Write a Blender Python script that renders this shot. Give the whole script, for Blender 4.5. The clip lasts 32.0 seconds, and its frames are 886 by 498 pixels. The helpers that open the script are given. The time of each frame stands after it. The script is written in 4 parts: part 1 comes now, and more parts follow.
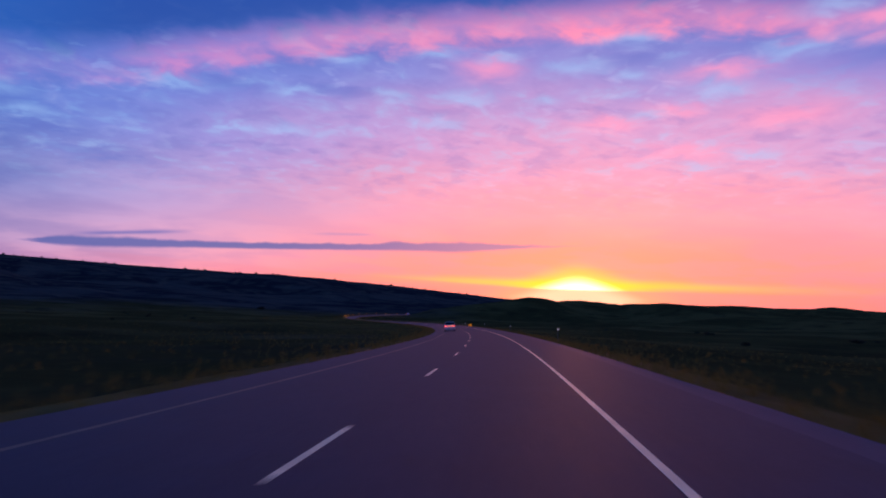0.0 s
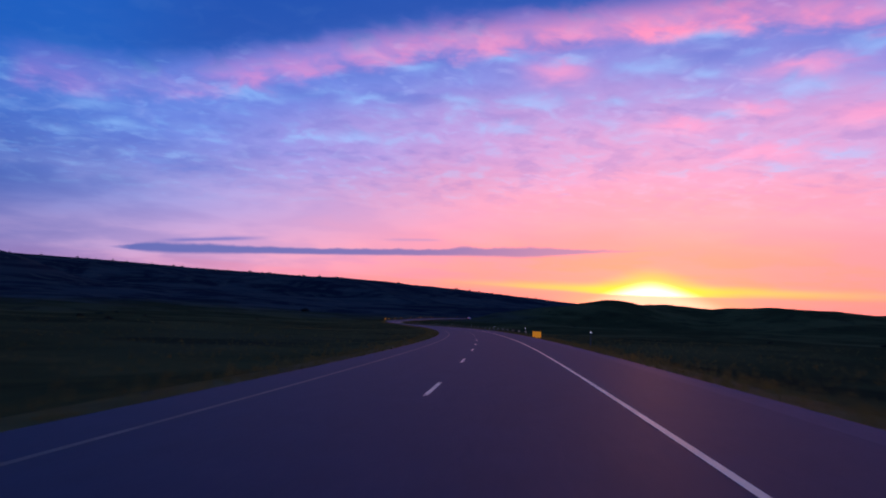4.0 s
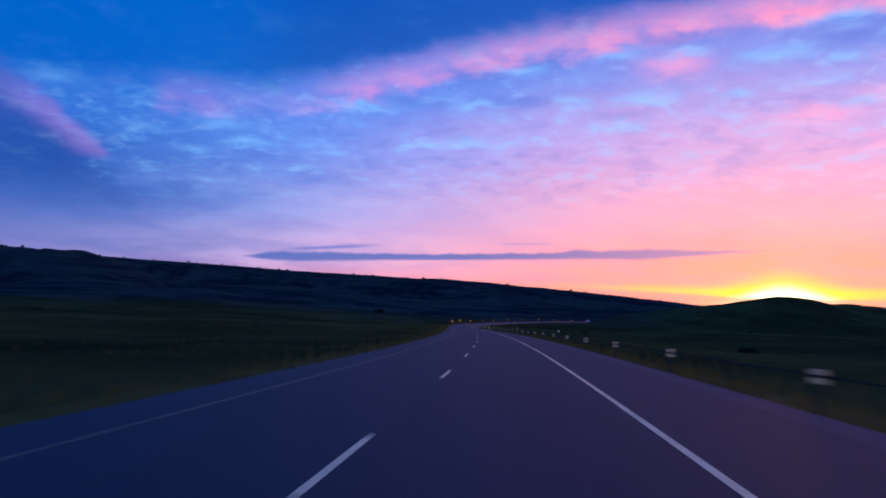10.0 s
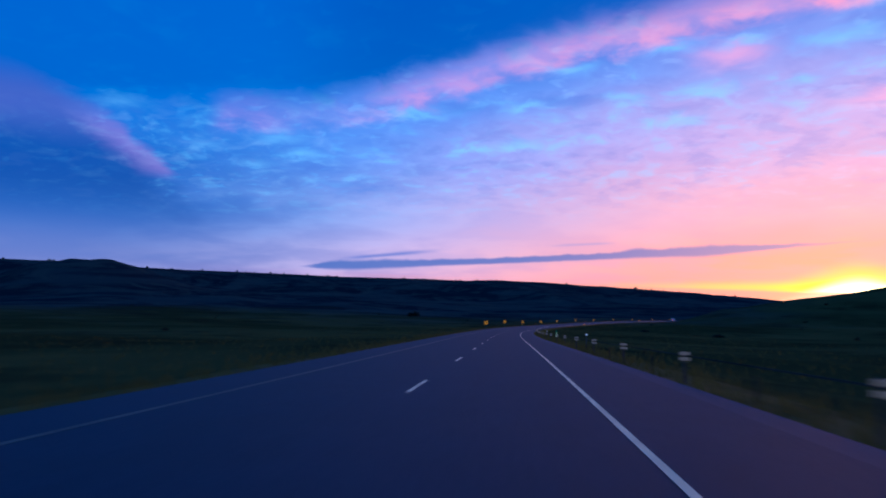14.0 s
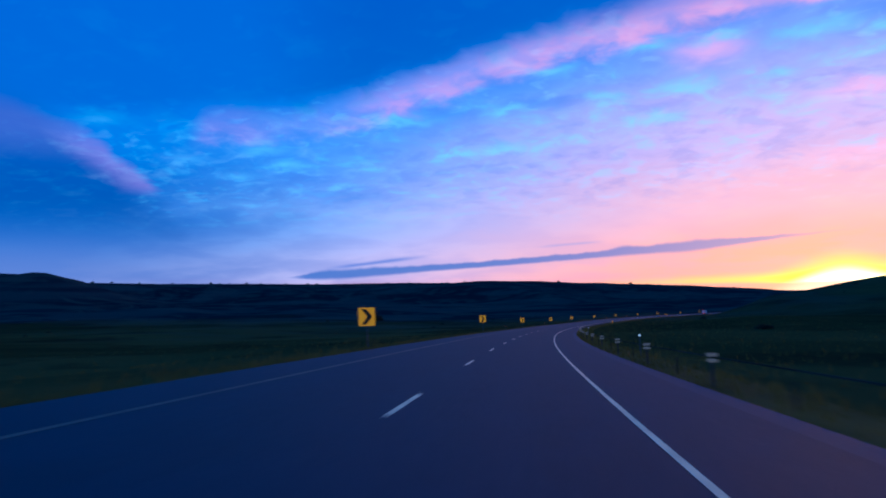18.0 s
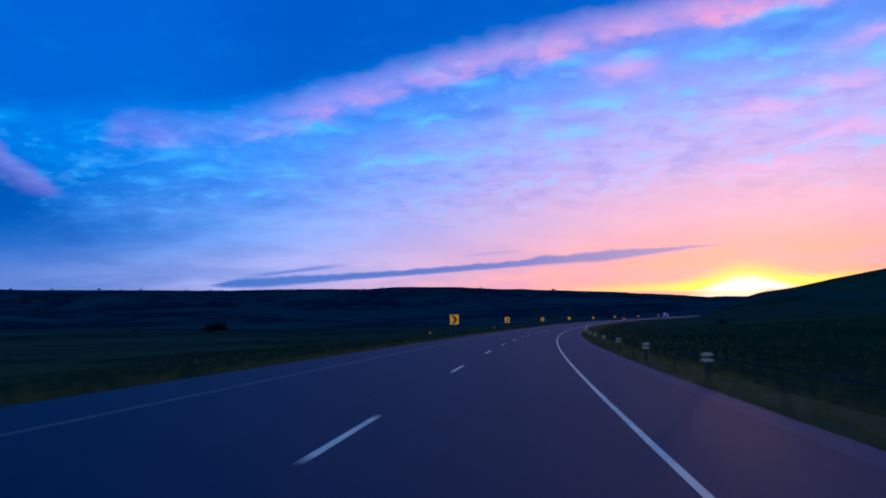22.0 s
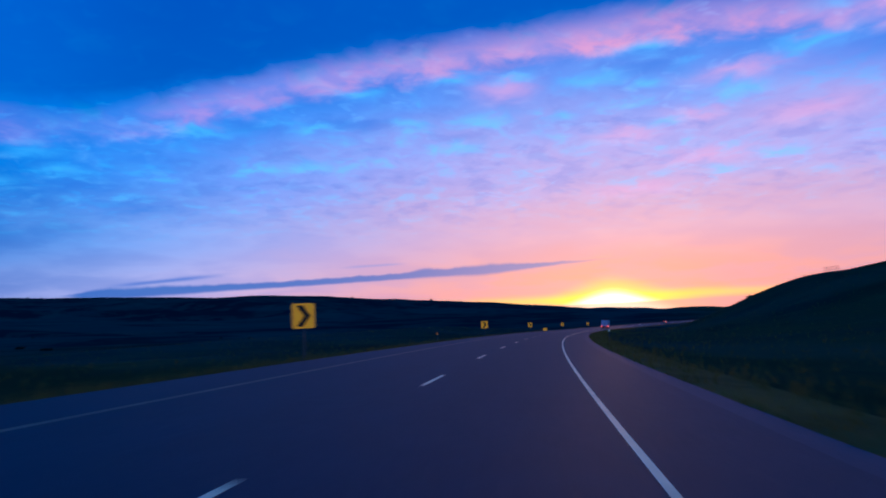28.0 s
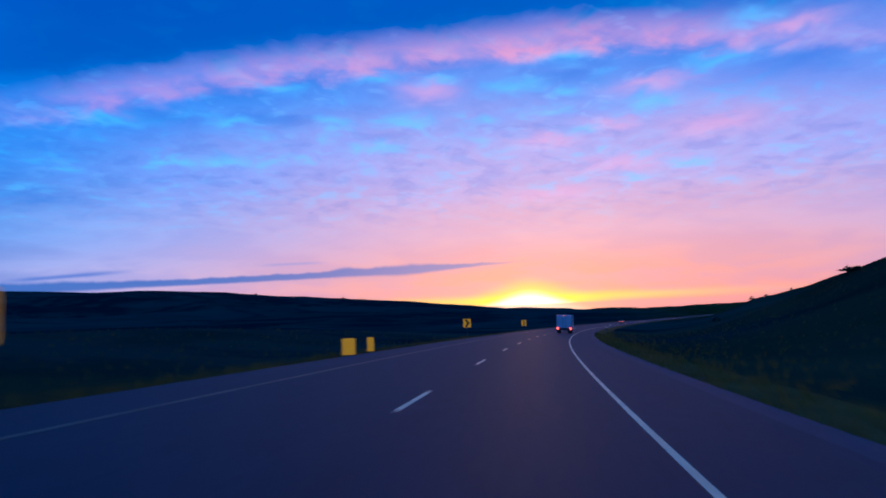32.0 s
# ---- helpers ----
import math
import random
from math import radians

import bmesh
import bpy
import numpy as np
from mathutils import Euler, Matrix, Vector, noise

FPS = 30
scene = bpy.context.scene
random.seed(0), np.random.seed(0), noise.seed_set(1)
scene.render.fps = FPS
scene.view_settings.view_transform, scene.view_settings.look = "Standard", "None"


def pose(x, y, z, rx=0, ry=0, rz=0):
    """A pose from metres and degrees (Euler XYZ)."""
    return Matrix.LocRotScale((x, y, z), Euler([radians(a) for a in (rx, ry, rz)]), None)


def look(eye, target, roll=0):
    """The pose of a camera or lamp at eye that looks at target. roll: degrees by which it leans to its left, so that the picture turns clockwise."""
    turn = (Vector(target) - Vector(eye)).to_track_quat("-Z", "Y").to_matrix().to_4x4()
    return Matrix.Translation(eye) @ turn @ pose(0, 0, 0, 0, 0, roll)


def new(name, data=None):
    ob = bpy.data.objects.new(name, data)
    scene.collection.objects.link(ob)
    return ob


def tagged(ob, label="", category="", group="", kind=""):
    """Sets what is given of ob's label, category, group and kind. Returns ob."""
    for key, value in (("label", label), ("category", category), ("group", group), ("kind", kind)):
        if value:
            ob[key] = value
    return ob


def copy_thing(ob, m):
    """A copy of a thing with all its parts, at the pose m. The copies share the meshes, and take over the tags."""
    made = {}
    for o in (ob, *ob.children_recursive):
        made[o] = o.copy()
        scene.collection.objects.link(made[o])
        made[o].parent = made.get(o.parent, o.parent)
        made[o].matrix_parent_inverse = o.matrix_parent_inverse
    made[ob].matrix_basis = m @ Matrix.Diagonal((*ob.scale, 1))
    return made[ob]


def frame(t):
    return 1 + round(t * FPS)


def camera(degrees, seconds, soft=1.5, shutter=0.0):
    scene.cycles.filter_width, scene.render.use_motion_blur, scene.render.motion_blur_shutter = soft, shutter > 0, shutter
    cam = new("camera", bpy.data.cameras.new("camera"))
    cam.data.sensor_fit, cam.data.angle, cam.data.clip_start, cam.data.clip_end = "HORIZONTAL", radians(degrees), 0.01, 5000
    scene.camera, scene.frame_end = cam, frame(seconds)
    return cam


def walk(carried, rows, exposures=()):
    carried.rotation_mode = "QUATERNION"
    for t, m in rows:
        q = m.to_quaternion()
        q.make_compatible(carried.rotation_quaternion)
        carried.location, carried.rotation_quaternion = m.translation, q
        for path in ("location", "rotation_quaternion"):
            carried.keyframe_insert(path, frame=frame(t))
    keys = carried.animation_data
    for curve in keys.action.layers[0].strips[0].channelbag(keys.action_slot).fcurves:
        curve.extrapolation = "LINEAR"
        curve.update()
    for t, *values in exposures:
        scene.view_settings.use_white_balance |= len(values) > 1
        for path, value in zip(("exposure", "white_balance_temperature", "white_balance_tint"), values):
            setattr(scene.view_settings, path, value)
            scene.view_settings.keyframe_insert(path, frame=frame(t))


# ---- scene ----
EYE = 1.36
# the road: station along the lane, heading (right of +y), grade, cross-fall, in degrees
ROAD = (
    (-256, 18.5, -2.2, 3.00),
    (0, 10.89, -2.21, 3.00), (47, 8.50, -2.11, 3.15), (94, 6.24, -2.06, 3.30), (192, 1.79, -2.03, 3.57), (261, -1.72, -1.97, 3.49),
    (330, -5.02, -1.97, 2.95), (399, -7.94, -1.97, 1.94), (468, -9.95, -1.88, 0.50), (553, -10.10, -1.82, -2.21), (604, -8.64, -1.68, -3.21),
    (656, -6.32, -1.53, -3.88), (708, -3.63, -1.35, -3.75), (758, -0.88, -1.18, -3.54), (809, 1.84, -1.04, -3.45), (858, 4.77, -0.83, -3.50),
    (941, 9.53, -0.63, -3.70), (1005, 12.99, -0.69, -3.45), (1067, 16.69, -0.77, -3.15),
    (1330, 30.29, -0.3, -3.30), (1520, 37.19, 0.0, -0.5), (1900, 41.69, 0.3, 0.0))
# the drive: time, station along the road, offset to the right within the lane
DRIVE = ((0, 0, 0.336), (1, 31.3, 0.16), (2, 62.7, 0), (3, 94.4, -0.15), (6, 192.5, -0.17), (7, 226.1, -0.09), (8, 260.2, -0.04), (9, 294.7, -0.04), (10, 329.8, -0.09), (11, 364.9, -0.06), (12, 399.3, 0.09), (13, 433.4, 0.24), (14, 467.5, 0.36), (17, 569.8, 0.17),
         (18, 604.5, 0.24), (19, 639.2, 0.31), (20, 673.9, 0.32), (21, 708.2, 0.32), (22, 741.8, 0.39), (23, 775.2, 0.48), (24, 808.7, 0.41), (25, 841.65, 0.42), (28, 941, 0.74), (29, 973, 0.73), (30, 1004.7, 0.68), (31, 1036, 0.55), (32, 1067.2, 0.4))
# the camera's turn: time, heading (right of +y), pitch up, lean to the left, in degrees
LOOK = (
    (0, 4.70, 4.31, 2.00), (0.5, 3.80, 4.30, 2.03), (1, 3.03, 4.46, 2.07), (1.5, 2.24, 4.45, 2.10), (2, 1.45, 4.42, 2.13),
    (2.5, 0.68, 4.39, 2.17), (3, -0.04, 4.39, 2.20), (3.5, -0.71, 4.57, 2.23), (5.5, -3.60, 4.45, 2.37), (6, -4.45, 4.42, 2.38),
    (6.5, -5.32, 4.42, 2.38), (7, -6.21, 4.57, 2.37), (7.5, -7.12, 4.57, 2.35), (8, -8.06, 4.54, 2.33), (8.5, -8.92, 4.52, 2.29),
    (9, -9.70, 4.52, 2.23), (9.5, -10.49, 4.58, 2.12), (10, -11.28, 4.59, 1.97), (10.5, -12.05, 4.56, 1.80), (11, -12.79, 4.63, 1.62),
    (11.5, -13.50, 4.60, 1.46), (12, -14.20, 4.57, 1.29), (12.5, -14.87, 4.61, 1.12), (13, -15.41, 4.68, 0.90), (13.5, -15.83, 4.81, 0.64),
    (14, -16.19, 4.90, 0.33), (14.5, -16.57, 4.87, 0.00), (16.5, -16.80, 4.86, -1.47), (17, -16.36, 5.20, -1.70), (17.5, -15.80, 5.37, -1.91),
    (18, -15.13, 5.35, -2.14), (18.5, -14.43, 5.35, -2.36), (19, -13.73, 5.36, -2.52), (19.5, -12.99, 5.47, -2.59), (20, -12.12, 5.56, -2.59),
    (20.5, -11.19, 5.59, -2.55), (21, -10.25, 5.73, -2.50), (21.5, -9.29, 5.76, -2.45), (22, -8.30, 5.83, -2.40), (22.5, -7.42, 5.86, -2.36),
    (23, -6.65, 5.90, -2.33), (23.5, -5.82, 5.93, -2.31), (24, -4.91, 5.90, -2.30), (24.5, -4.00, 5.93, -2.30), (25, -3.02, 6.06, -2.31),
    (25.5, -1.92, 6.36, -2.33), (27.5, 1.31, 6.46, -2.47), (28, 2.17, 6.49, -2.47), (28.5, 3.04, 6.46, -2.44), (29, 3.87, 6.37, -2.40),
    (29.5, 4.66, 6.34, -2.35), (30, 5.44, 6.32, -2.30), (30.5, 6.26, 6.37, -2.25), (31, 7.13, 6.40, -2.20), (31.5, 8.10, 6.27, -2.15),
    (32, 9.16, 6.23, -2.10))


def smooth_table(rows, column, ts):
    """Values of one column at the times ts, along a smooth (cubic Hermite) curve."""
    r = np.array(rows, float)
    t, v = r[:, 0], r[:, column]
    m = np.gradient(v, t)
    i = np.clip(np.searchsorted(t, ts) - 1, 0, len(t) - 2)
    h = t[i + 1] - t[i]
    k = np.clip((ts - t[i]) / h, 0, 1)
    return ((2 * k**3 - 3 * k**2 + 1) * v[i] + (k**3 - 2 * k**2 + k) * h * m[i]
            + (3 * k**2 - 2 * k**3) * v[i + 1] + (k**3 - k**2) * h * m[i + 1])


S0, S1 = -256.0, 1900.0
STATION = np.arange(S0, S1 + 1)
HEAD = np.radians(smooth_table(ROAD, 1, STATION))
GRADE = np.tan(np.radians(smooth_table(ROAD, 2, STATION)))
BANK = np.tan(np.radians(smooth_table(ROAD, 3, STATION)))
at0 = int(-S0)
LINE_X, LINE_Y, LINE_Z = np.cumsum(np.sin(HEAD)), np.cumsum(np.cos(HEAD)), np.cumsum(GRADE)
LINE_X, LINE_Y, LINE_Z = LINE_X - LINE_X[at0], LINE_Y - LINE_Y[at0], LINE_Z - LINE_Z[at0]


def on_road(s, w, up=0.0):
    """The place s metres along the drive and w metres right of the driver's line, up metres over the paving."""
    x, y, z, a, b = (np.interp(s, STATION, v) for v in (LINE_X, LINE_Y, LINE_Z, HEAD, BANK))
    return x + w * np.cos(a), y - w * np.sin(a), z + w * b + up


def road_turn(s):
    """The heading of the road there, as a turn about z in degrees."""
    return -math.degrees(np.interp(s, STATION, HEAD))


def road_pose(s, w, up=0.0, turn=0.0, lean=True):
    b = math.degrees(math.atan(np.interp(s, STATION, BANK))) if lean else 0.0
    g = math.degrees(math.atan(np.interp(s, STATION, GRADE))) if lean else 0.0
    return pose(*on_road(s, w, up)) @ pose(0, 0, 0, 0, 0, road_turn(s) + turn) @ pose(0, 0, 0, g, -b, 0)


cam = camera(68.6, 32.0, soft=1.9, shutter=0.5)
rows = []
for t, turn, pitch, lean in LOOK:
    along, aside = (float(smooth_table(DRIVE, c, np.array([t]))[0]) for c in (1, 2))
    x, y, z = on_road(along, aside, EYE)
    rows.append((t, pose(x, y, z) @ pose(0, 0, 0, 0, 0, -turn) @ pose(0, 0, 0, 90 + pitch) @ pose(0, 0, 0, 0, 0, lean)))
walk(cam, rows, exposures=((0, -0.05, 6350, 8), (3, -0.02, 5900, 4), (6, 0.0, 5600, -2), (9, 0.08, 5280, -9), (13, 0.12, 4720, -24), (17, 0.2, 4120, -42), (22, 0.05, 3880, -40), (28, -0.08, 3740, -43), (32, -0.07, 3760, -43)))

# ---- sky and sun ----
SUN_TURN, SUN_UP = 16.5, 1.2
# the reddened air of the sunset, which tints all of its light
AIR = (1.38, 1.03, 1.0)
world = bpy.data.worlds.new("sunset_sky")
scene.world = world
world.use_nodes = True


class Graph:
    """Small helper to write node trees as sums."""

    def __init__(self, tree):
        self.tree, self.nodes, self.links = tree, tree.nodes, tree.links

    def put(self, socket, value):
        if isinstance(value, bpy.types.NodeSocket):
            self.links.new(value, socket)
        else:
            socket.default_value = value

    def math(self, op, a, b=0.0, c=0.0, clamp=False):
        n = self.nodes.new("ShaderNodeMath")
        n.operation, n.use_clamp = op, clamp
        for s, v in zip(n.inputs, (a, b, c)):
            self.put(s, v)
        return n.outputs[0]

    def add(self, a, b):
        return self.math("ADD", a, b)

    def sub(self, a, b):
        return self.math("SUBTRACT", a, b)

    def mul(self, a, b):
        return self.math("MULTIPLY", a, b)

    def bell(self, a, width):
        """exp(-(a / width)^2)"""
        q = self.math("DIVIDE", a, width)
        return self.math("EXPONENT", self.mul(self.mul(q, q), -1.0))

    def step(self, a, lo, hi, out_lo=0.0, out_hi=1.0):
        n = self.nodes.new("ShaderNodeMapRange")
        n.interpolation_type = "SMOOTHSTEP"
        for s, v in zip(n.inputs, (a, lo, hi, out_lo, out_hi)):
            self.put(s, v)
        return n.outputs[0]

    def noise(self, vector, scale, detail=4.0, rough=0.55, distortion=0.0):
        n = self.nodes.new("ShaderNodeTexNoise")
        self.put(n.inputs["Vector"], vector)
        n.inputs["Scale"].default_value, n.inputs["Detail"].default_value = scale, detail
        n.inputs["Roughness"].default_value, n.inputs["Distortion"].default_value = rough, distortion
        return n.outputs["Fac"]

    def xyz(self, x, y, z=0.0):
        n = self.nodes.new("ShaderNodeCombineXYZ")
        for s, v in zip(n.inputs, (x, y, z)):
            self.put(s, v)
        return n.outputs[0]

    def mix(self, fac, a, b, how="MIX"):
        n = self.nodes.new("ShaderNodeMix")
        n.data_type, n.blend_type = "RGBA", how
        self.put(n.inputs[0], fac)
        self.put(n.inputs[6], a if isinstance(a, bpy.types.NodeSocket) else (*a, 1))
        self.put(n.inputs[7], b if isinstance(b, bpy.types.NodeSocket) else (*b, 1))
        return n.outputs[2]

    def curve(self, x, lo, hi, points):
        """A smooth curve through points (x, value), x from lo to hi, values 0 to 1."""
        n = self.nodes.new("ShaderNodeFloatCurve")
        line = n.mapping.curves[0]
        spots = [((p - lo) / (hi - lo), v) for p, v in points]
        line.points[0].location, line.points[1].location = spots[0], spots[-1]
        for p in spots[1:-1]:
            line.points.new(*p)
        n.mapping.update()
        self.put(n.inputs["Value"], self.math("DIVIDE", self.sub(x, lo), hi - lo, clamp=True))
        return n.outputs[0]

    def ramp(self, fac, stops, how="EASE"):
        n = self.nodes.new("ShaderNodeValToRGB")
        n.color_ramp.interpolation = how
        e = n.color_ramp.elements
        while len(e) < len(stops):
            e.new(0.5)
        for el, (p, c) in zip(e, stops):
            el.position, el.color = p, (*c, 1)
        self.put(n.inputs[0], fac)
        return n.outputs[0]


g = Graph(world.node_tree)
g.nodes.clear()
way = g.nodes.new("ShaderNodeTexCoord").outputs["Generated"]
split = g.nodes.new("ShaderNodeSeparateXYZ")
g.links.new(way, split.inputs[0])
dx, dy, dz = split.outputs
AZ = g.mul(g.math("ARCTAN2", dx, dy), 57.2958)
EL = g.mul(g.math("ARCSINE", dz), 57.2958)
off_sun = g.sub(AZ, SUN_TURN)
# cloud deck: ripples foreshortened towards the horizon
lift = g.add(g.math("MAXIMUM", dz, 0.0), 0.16)
deck = g.xyz(g.math("DIVIDE", dx, lift), g.math("DIVIDE", dy, lift))
ripple = g.noise(deck, 5.6, 4.0, 0.55, 0.3)
mottle = g.noise(deck, 9.4, 3.0, 0.5, 0.5)
billow = g.noise(deck, 2.0, 4.0, 0.5, 0.2)
haze = g.noise(g.xyz(g.mul(AZ, 0.05), g.mul(EL, 0.35)), 1.0, 3.0)
# open sky, from the horizon up
height = g.math("DIVIDE", g.add(EL, g.mul(g.sub(billow, 0.5), 4.0)), 40.0)
cool = g.ramp(height, ((0.0, (0.50, 0.30, 0.52)), (0.10, (0.44, 0.41, 0.75)), (0.20, (0.22, 0.34, 0.77)), (0.32, (0.095, 0.26, 0.78)),
                       (0.48, (0.045, 0.21, 0.72)), (0.66, (0.012, 0.10, 0.52)), (0.85, (0.008, 0.075, 0.42)), (1.0, (0.010, 0.070, 0.38))))
warm = g.ramp(height, ((0.0, (1.0, 0.21, 0.14)), (0.09, (0.97, 0.26, 0.22)), (0.20, (0.92, 0.35, 0.42)), (0.34, (0.74, 0.38, 0.62)),
                       (0.50, (0.42, 0.33, 0.70)), (0.68, (0.14, 0.24, 0.66)), (0.86, (0.014, 0.10, 0.46)), (1.0, (0.012, 0.075, 0.40))))
skew = g.add(g.math("MINIMUM", off_sun, 0.0), g.mul(g.math("MAXIMUM", off_sun, 0.0), 0.62))
near_sun = g.mul(g.bell(skew, 29.0), g.step(g.add(EL, g.mul(g.sub(billow, 0.5), 14.0)), 30.0, 4.0, 0.35, 1.0))
sky = g.mix(near_sun, cool, warm)
low_pink = g.mul(g.math("EXPONENT", g.mul(EL, -0.33)), g.bell(off_sun, 36.0))
sky = g.mix(g.mul(low_pink, 0.8), sky, (1.0, 0.27, 0.26))
sky = g.mix(g.mul(g.step(billow, 0.62, 0.40), 0.22), sky, g.mix(near_sun, (0.04, 0.16, 0.62), (0.46, 0.27, 0.58)))
# blue dusk deepens away from the sun
dusk = g.step(g.add(AZ, g.mul(g.sub(billow, 0.5), 16.0)), -15.0, -44.0)
sky = g.mix(g.mul(dusk, g.mul(g.step(EL, 0.5, 8.0, 0.70, 0.88), g.step(EL, 10.0, 15.0, 1.0, 0.72))), sky, g.ramp(g.math("DIVIDE", EL, 30.0), ((0.0, (0.075, 0.11, 0.38)), (0.3, (0.012, 0.075, 0.40)), (0.6, (0.003, 0.080, 0.46)), (1.0, (0.002, 0.080, 0.46)))))
# rippled clouds: pale blue gaps and mauve folds
deckmask = g.mul(g.step(EL, 6.0, 12.0), g.step(EL, 34.0, 24.0))
gaps = g.mul(g.mul(g.step(ripple, 0.52, 0.68), deckmask), g.step(mottle, 0.34, 0.60, 0.3, 1.0))
sky = g.mix(g.mul(gaps, 0.30), sky, (0.26, 0.60, 0.98))
folds = g.mul(g.step(ripple, 0.50, 0.34), deckmask)
sky = g.mix(g.mul(folds, 0.30), sky, g.mix(near_sun, (0.05, 0.13, 0.54), (0.26, 0.20, 0.58)))
fine = g.mul(g.sub(mottle, 0.5), g.mul(deckmask, 0.6))
sky = g.mix(g.math("MAXIMUM", fine, 0.0), sky, (0.42, 0.62, 0.97))
sky = g.mix(g.math("MAXIMUM", g.mul(fine, -1.0), 0.0), sky, (0.10, 0.14, 0.50))
flock = g.noise(g.xyz(g.math("DIVIDE", dx, lift), g.math("DIVIDE", g.mul(dy, 1.25), lift)), 12.0, 2.0, 0.5, 0.5)
flock = g.mul(g.mul(g.step(flock, 0.56, 0.72), deckmask), g.step(billow, 0.36, 0.60, 0.15, 1.0))
sky = g.mix(g.mul(flock, 0.34), sky, g.mix(near_sun, (0.16, 0.46, 0.95), (0.66, 0.52, 0.84)))
# pink arch of cloud with deep blue above it: bearing, height of its middle, cover
ARCH = ((-50, 13.6, 0.0), (-37, 15.0, 0.0), (-34, 15.6, 0.62), (-31.5, 15.7, 0.50), (-28, 15.9, 0.28), (-24, 16.6, 0.42), (-18, 18.2, 0.88), (-14, 19.3, 0.82), (-9, 20.6, 0.80),
        (-4, 21.5, 0.78), (1, 22.1, 0.78), (6, 22.6, 0.86), (11, 22.9, 0.92), (16, 23.1, 1.0), (22, 23.1, 1.0), (28, 22.5, 0.9), (34, 21.5, 0.7), (38, 20.8, 0.5), (50, 18.0, 0.3))
spine = g.mul(g.curve(AZ, -50.0, 50.0, [(a, e / 30) for a, e, c in ARCH]), 30.0)
cover = g.curve(AZ, -50.0, 50.0, [(a, c) for a, e, c in ARCH])
rise = g.add(g.sub(EL, spine), g.add(g.mul(g.sub(ripple, 0.5), 2.3), g.mul(g.sub(mottle, 0.5), 1.8)))
above = g.mul(g.step(rise, 0.1, 3.4), g.step(AZ, 46.0, 14.0, 0.35, 1.0))
sky = g.mix(g.mul(above, 0.92), sky, g.mix(g.step(AZ, -34.0, -20.0), (0.006, 0.090, 0.46), (0.004, 0.062, 0.38)))
under_arch = g.mul(g.mul(g.step(rise, -5.2, -2.2), g.step(rise, -0.2, -1.2)), g.step(AZ, -34.0, -22.0))
sky = g.mix(g.mul(under_arch, g.step(billow, 0.36, 0.58, 0.50, 0.12)), sky, g.mix(near_sun, (0.045, 0.16, 0.66), (0.20, 0.22, 0.66)))
pink = g.mul(g.mul(g.step(rise, -1.7, -0.2), g.step(rise, 2.9, -0.2)), g.mul(cover, g.mul(g.step(billow, 0.28, 0.56, 0.60, 1.0), g.mul(g.step(ripple, 0.36, 0.58, 0.5, 1.0), g.step(mottle, 0.34, 0.58, 0.6, 1.0)))))
sky = g.mix(g.mul(pink, 0.78), sky, g.mix(g.step(AZ, -36.0, 8.0), (0.40, 0.20, 0.62), (0.95, 0.28, 0.44)))
# dark blue bank with a pink rim, far round to the side
side = g.add(AZ, g.add(41.4, g.mul(g.sub(EL, 11.5), 1.15)))
side = g.add(side, g.add(g.mul(g.sub(billow, 0.5), 5.0), g.mul(g.sub(mottle, 0.5), 2.0)))
bank = g.mul(g.step(side, 1.6, -3.0), g.mul(g.step(EL, 5.0, 10.0), g.step(EL, 20.0, 15.5)))
sky = g.mix(g.mul(bank, 0.80), sky, g.ramp(g.math("DIVIDE", g.sub(EL, 6.0), 12.0), ((0.0, (0.004, 0.042, 0.29)), (0.45, (0.006, 0.042, 0.30)), (0.75, (0.065, 0.080, 0.40)), (1.0, (0.04, 0.09, 0.45)))))
rim = g.mul(g.mul(g.step(side, -3.2, 0.2), g.step(side, 1.4, 0.2)), g.mul(g.step(EL, 9.8, 10.9), g.step(EL, 16.0, 13.0)))
sky = g.mix(g.mul(rim, 0.32), sky, (0.40, 0.18, 0.56))
# soft single clouds: pale gaps, grey-blue shreds under the arch, pink tufts; bearing, height, half width, half depth
warp_a = g.add(AZ, g.mul(g.sub(ripple, 0.5), 5.0))
warp_e = g.add(EL, g.mul(g.sub(mottle, 0.5), 2.0))
PALE = ((-43.2, 15.8, 1.7, 0.55), (-37.2, 13.1, 1.6, 0.40), (-30.7, 14.0, 1.8, 0.45), (-33.1, 11.8, 1.8, 0.35), (-28, 12.7, 1.6, 0.40), (-18.8, 16.6, 3.0, 0.40), (-9.4, 13.9, 2.2, 0.50), (-12.6, 13.8, 1.0, 0.35),
        (-8.7, 17.2, 1.8, 0.3), (-0.6, 17.3, 1.6, 0.45), (3.9, 15.2, 2.2, 0.50), (7.0, 17.3, 1.6, 0.60), (3.6, 20.9, 1.6, 0.45), (9.2, 20.9, 1.4, 0.45), (13.2, 17.1, 1.2, 0.40), (15.9, 19.9, 2.6, 0.65),
        (20.6, 19.0, 1.5, 0.45), (21.0, 22.0, 2.0, 0.5), (28.0, 17.5, 2.2, 0.65), (33.4, 19.9, 2.6, 0.60), (30.6, 12.2, 1.8, 0.35), (26.5, 11.4, 1.6, 0.3), (21.4, 15.8, 1.8, 0.4), (36, 22.6, 2.0, 0.6), (-4.8, 20.0, 1.8, 0.35))
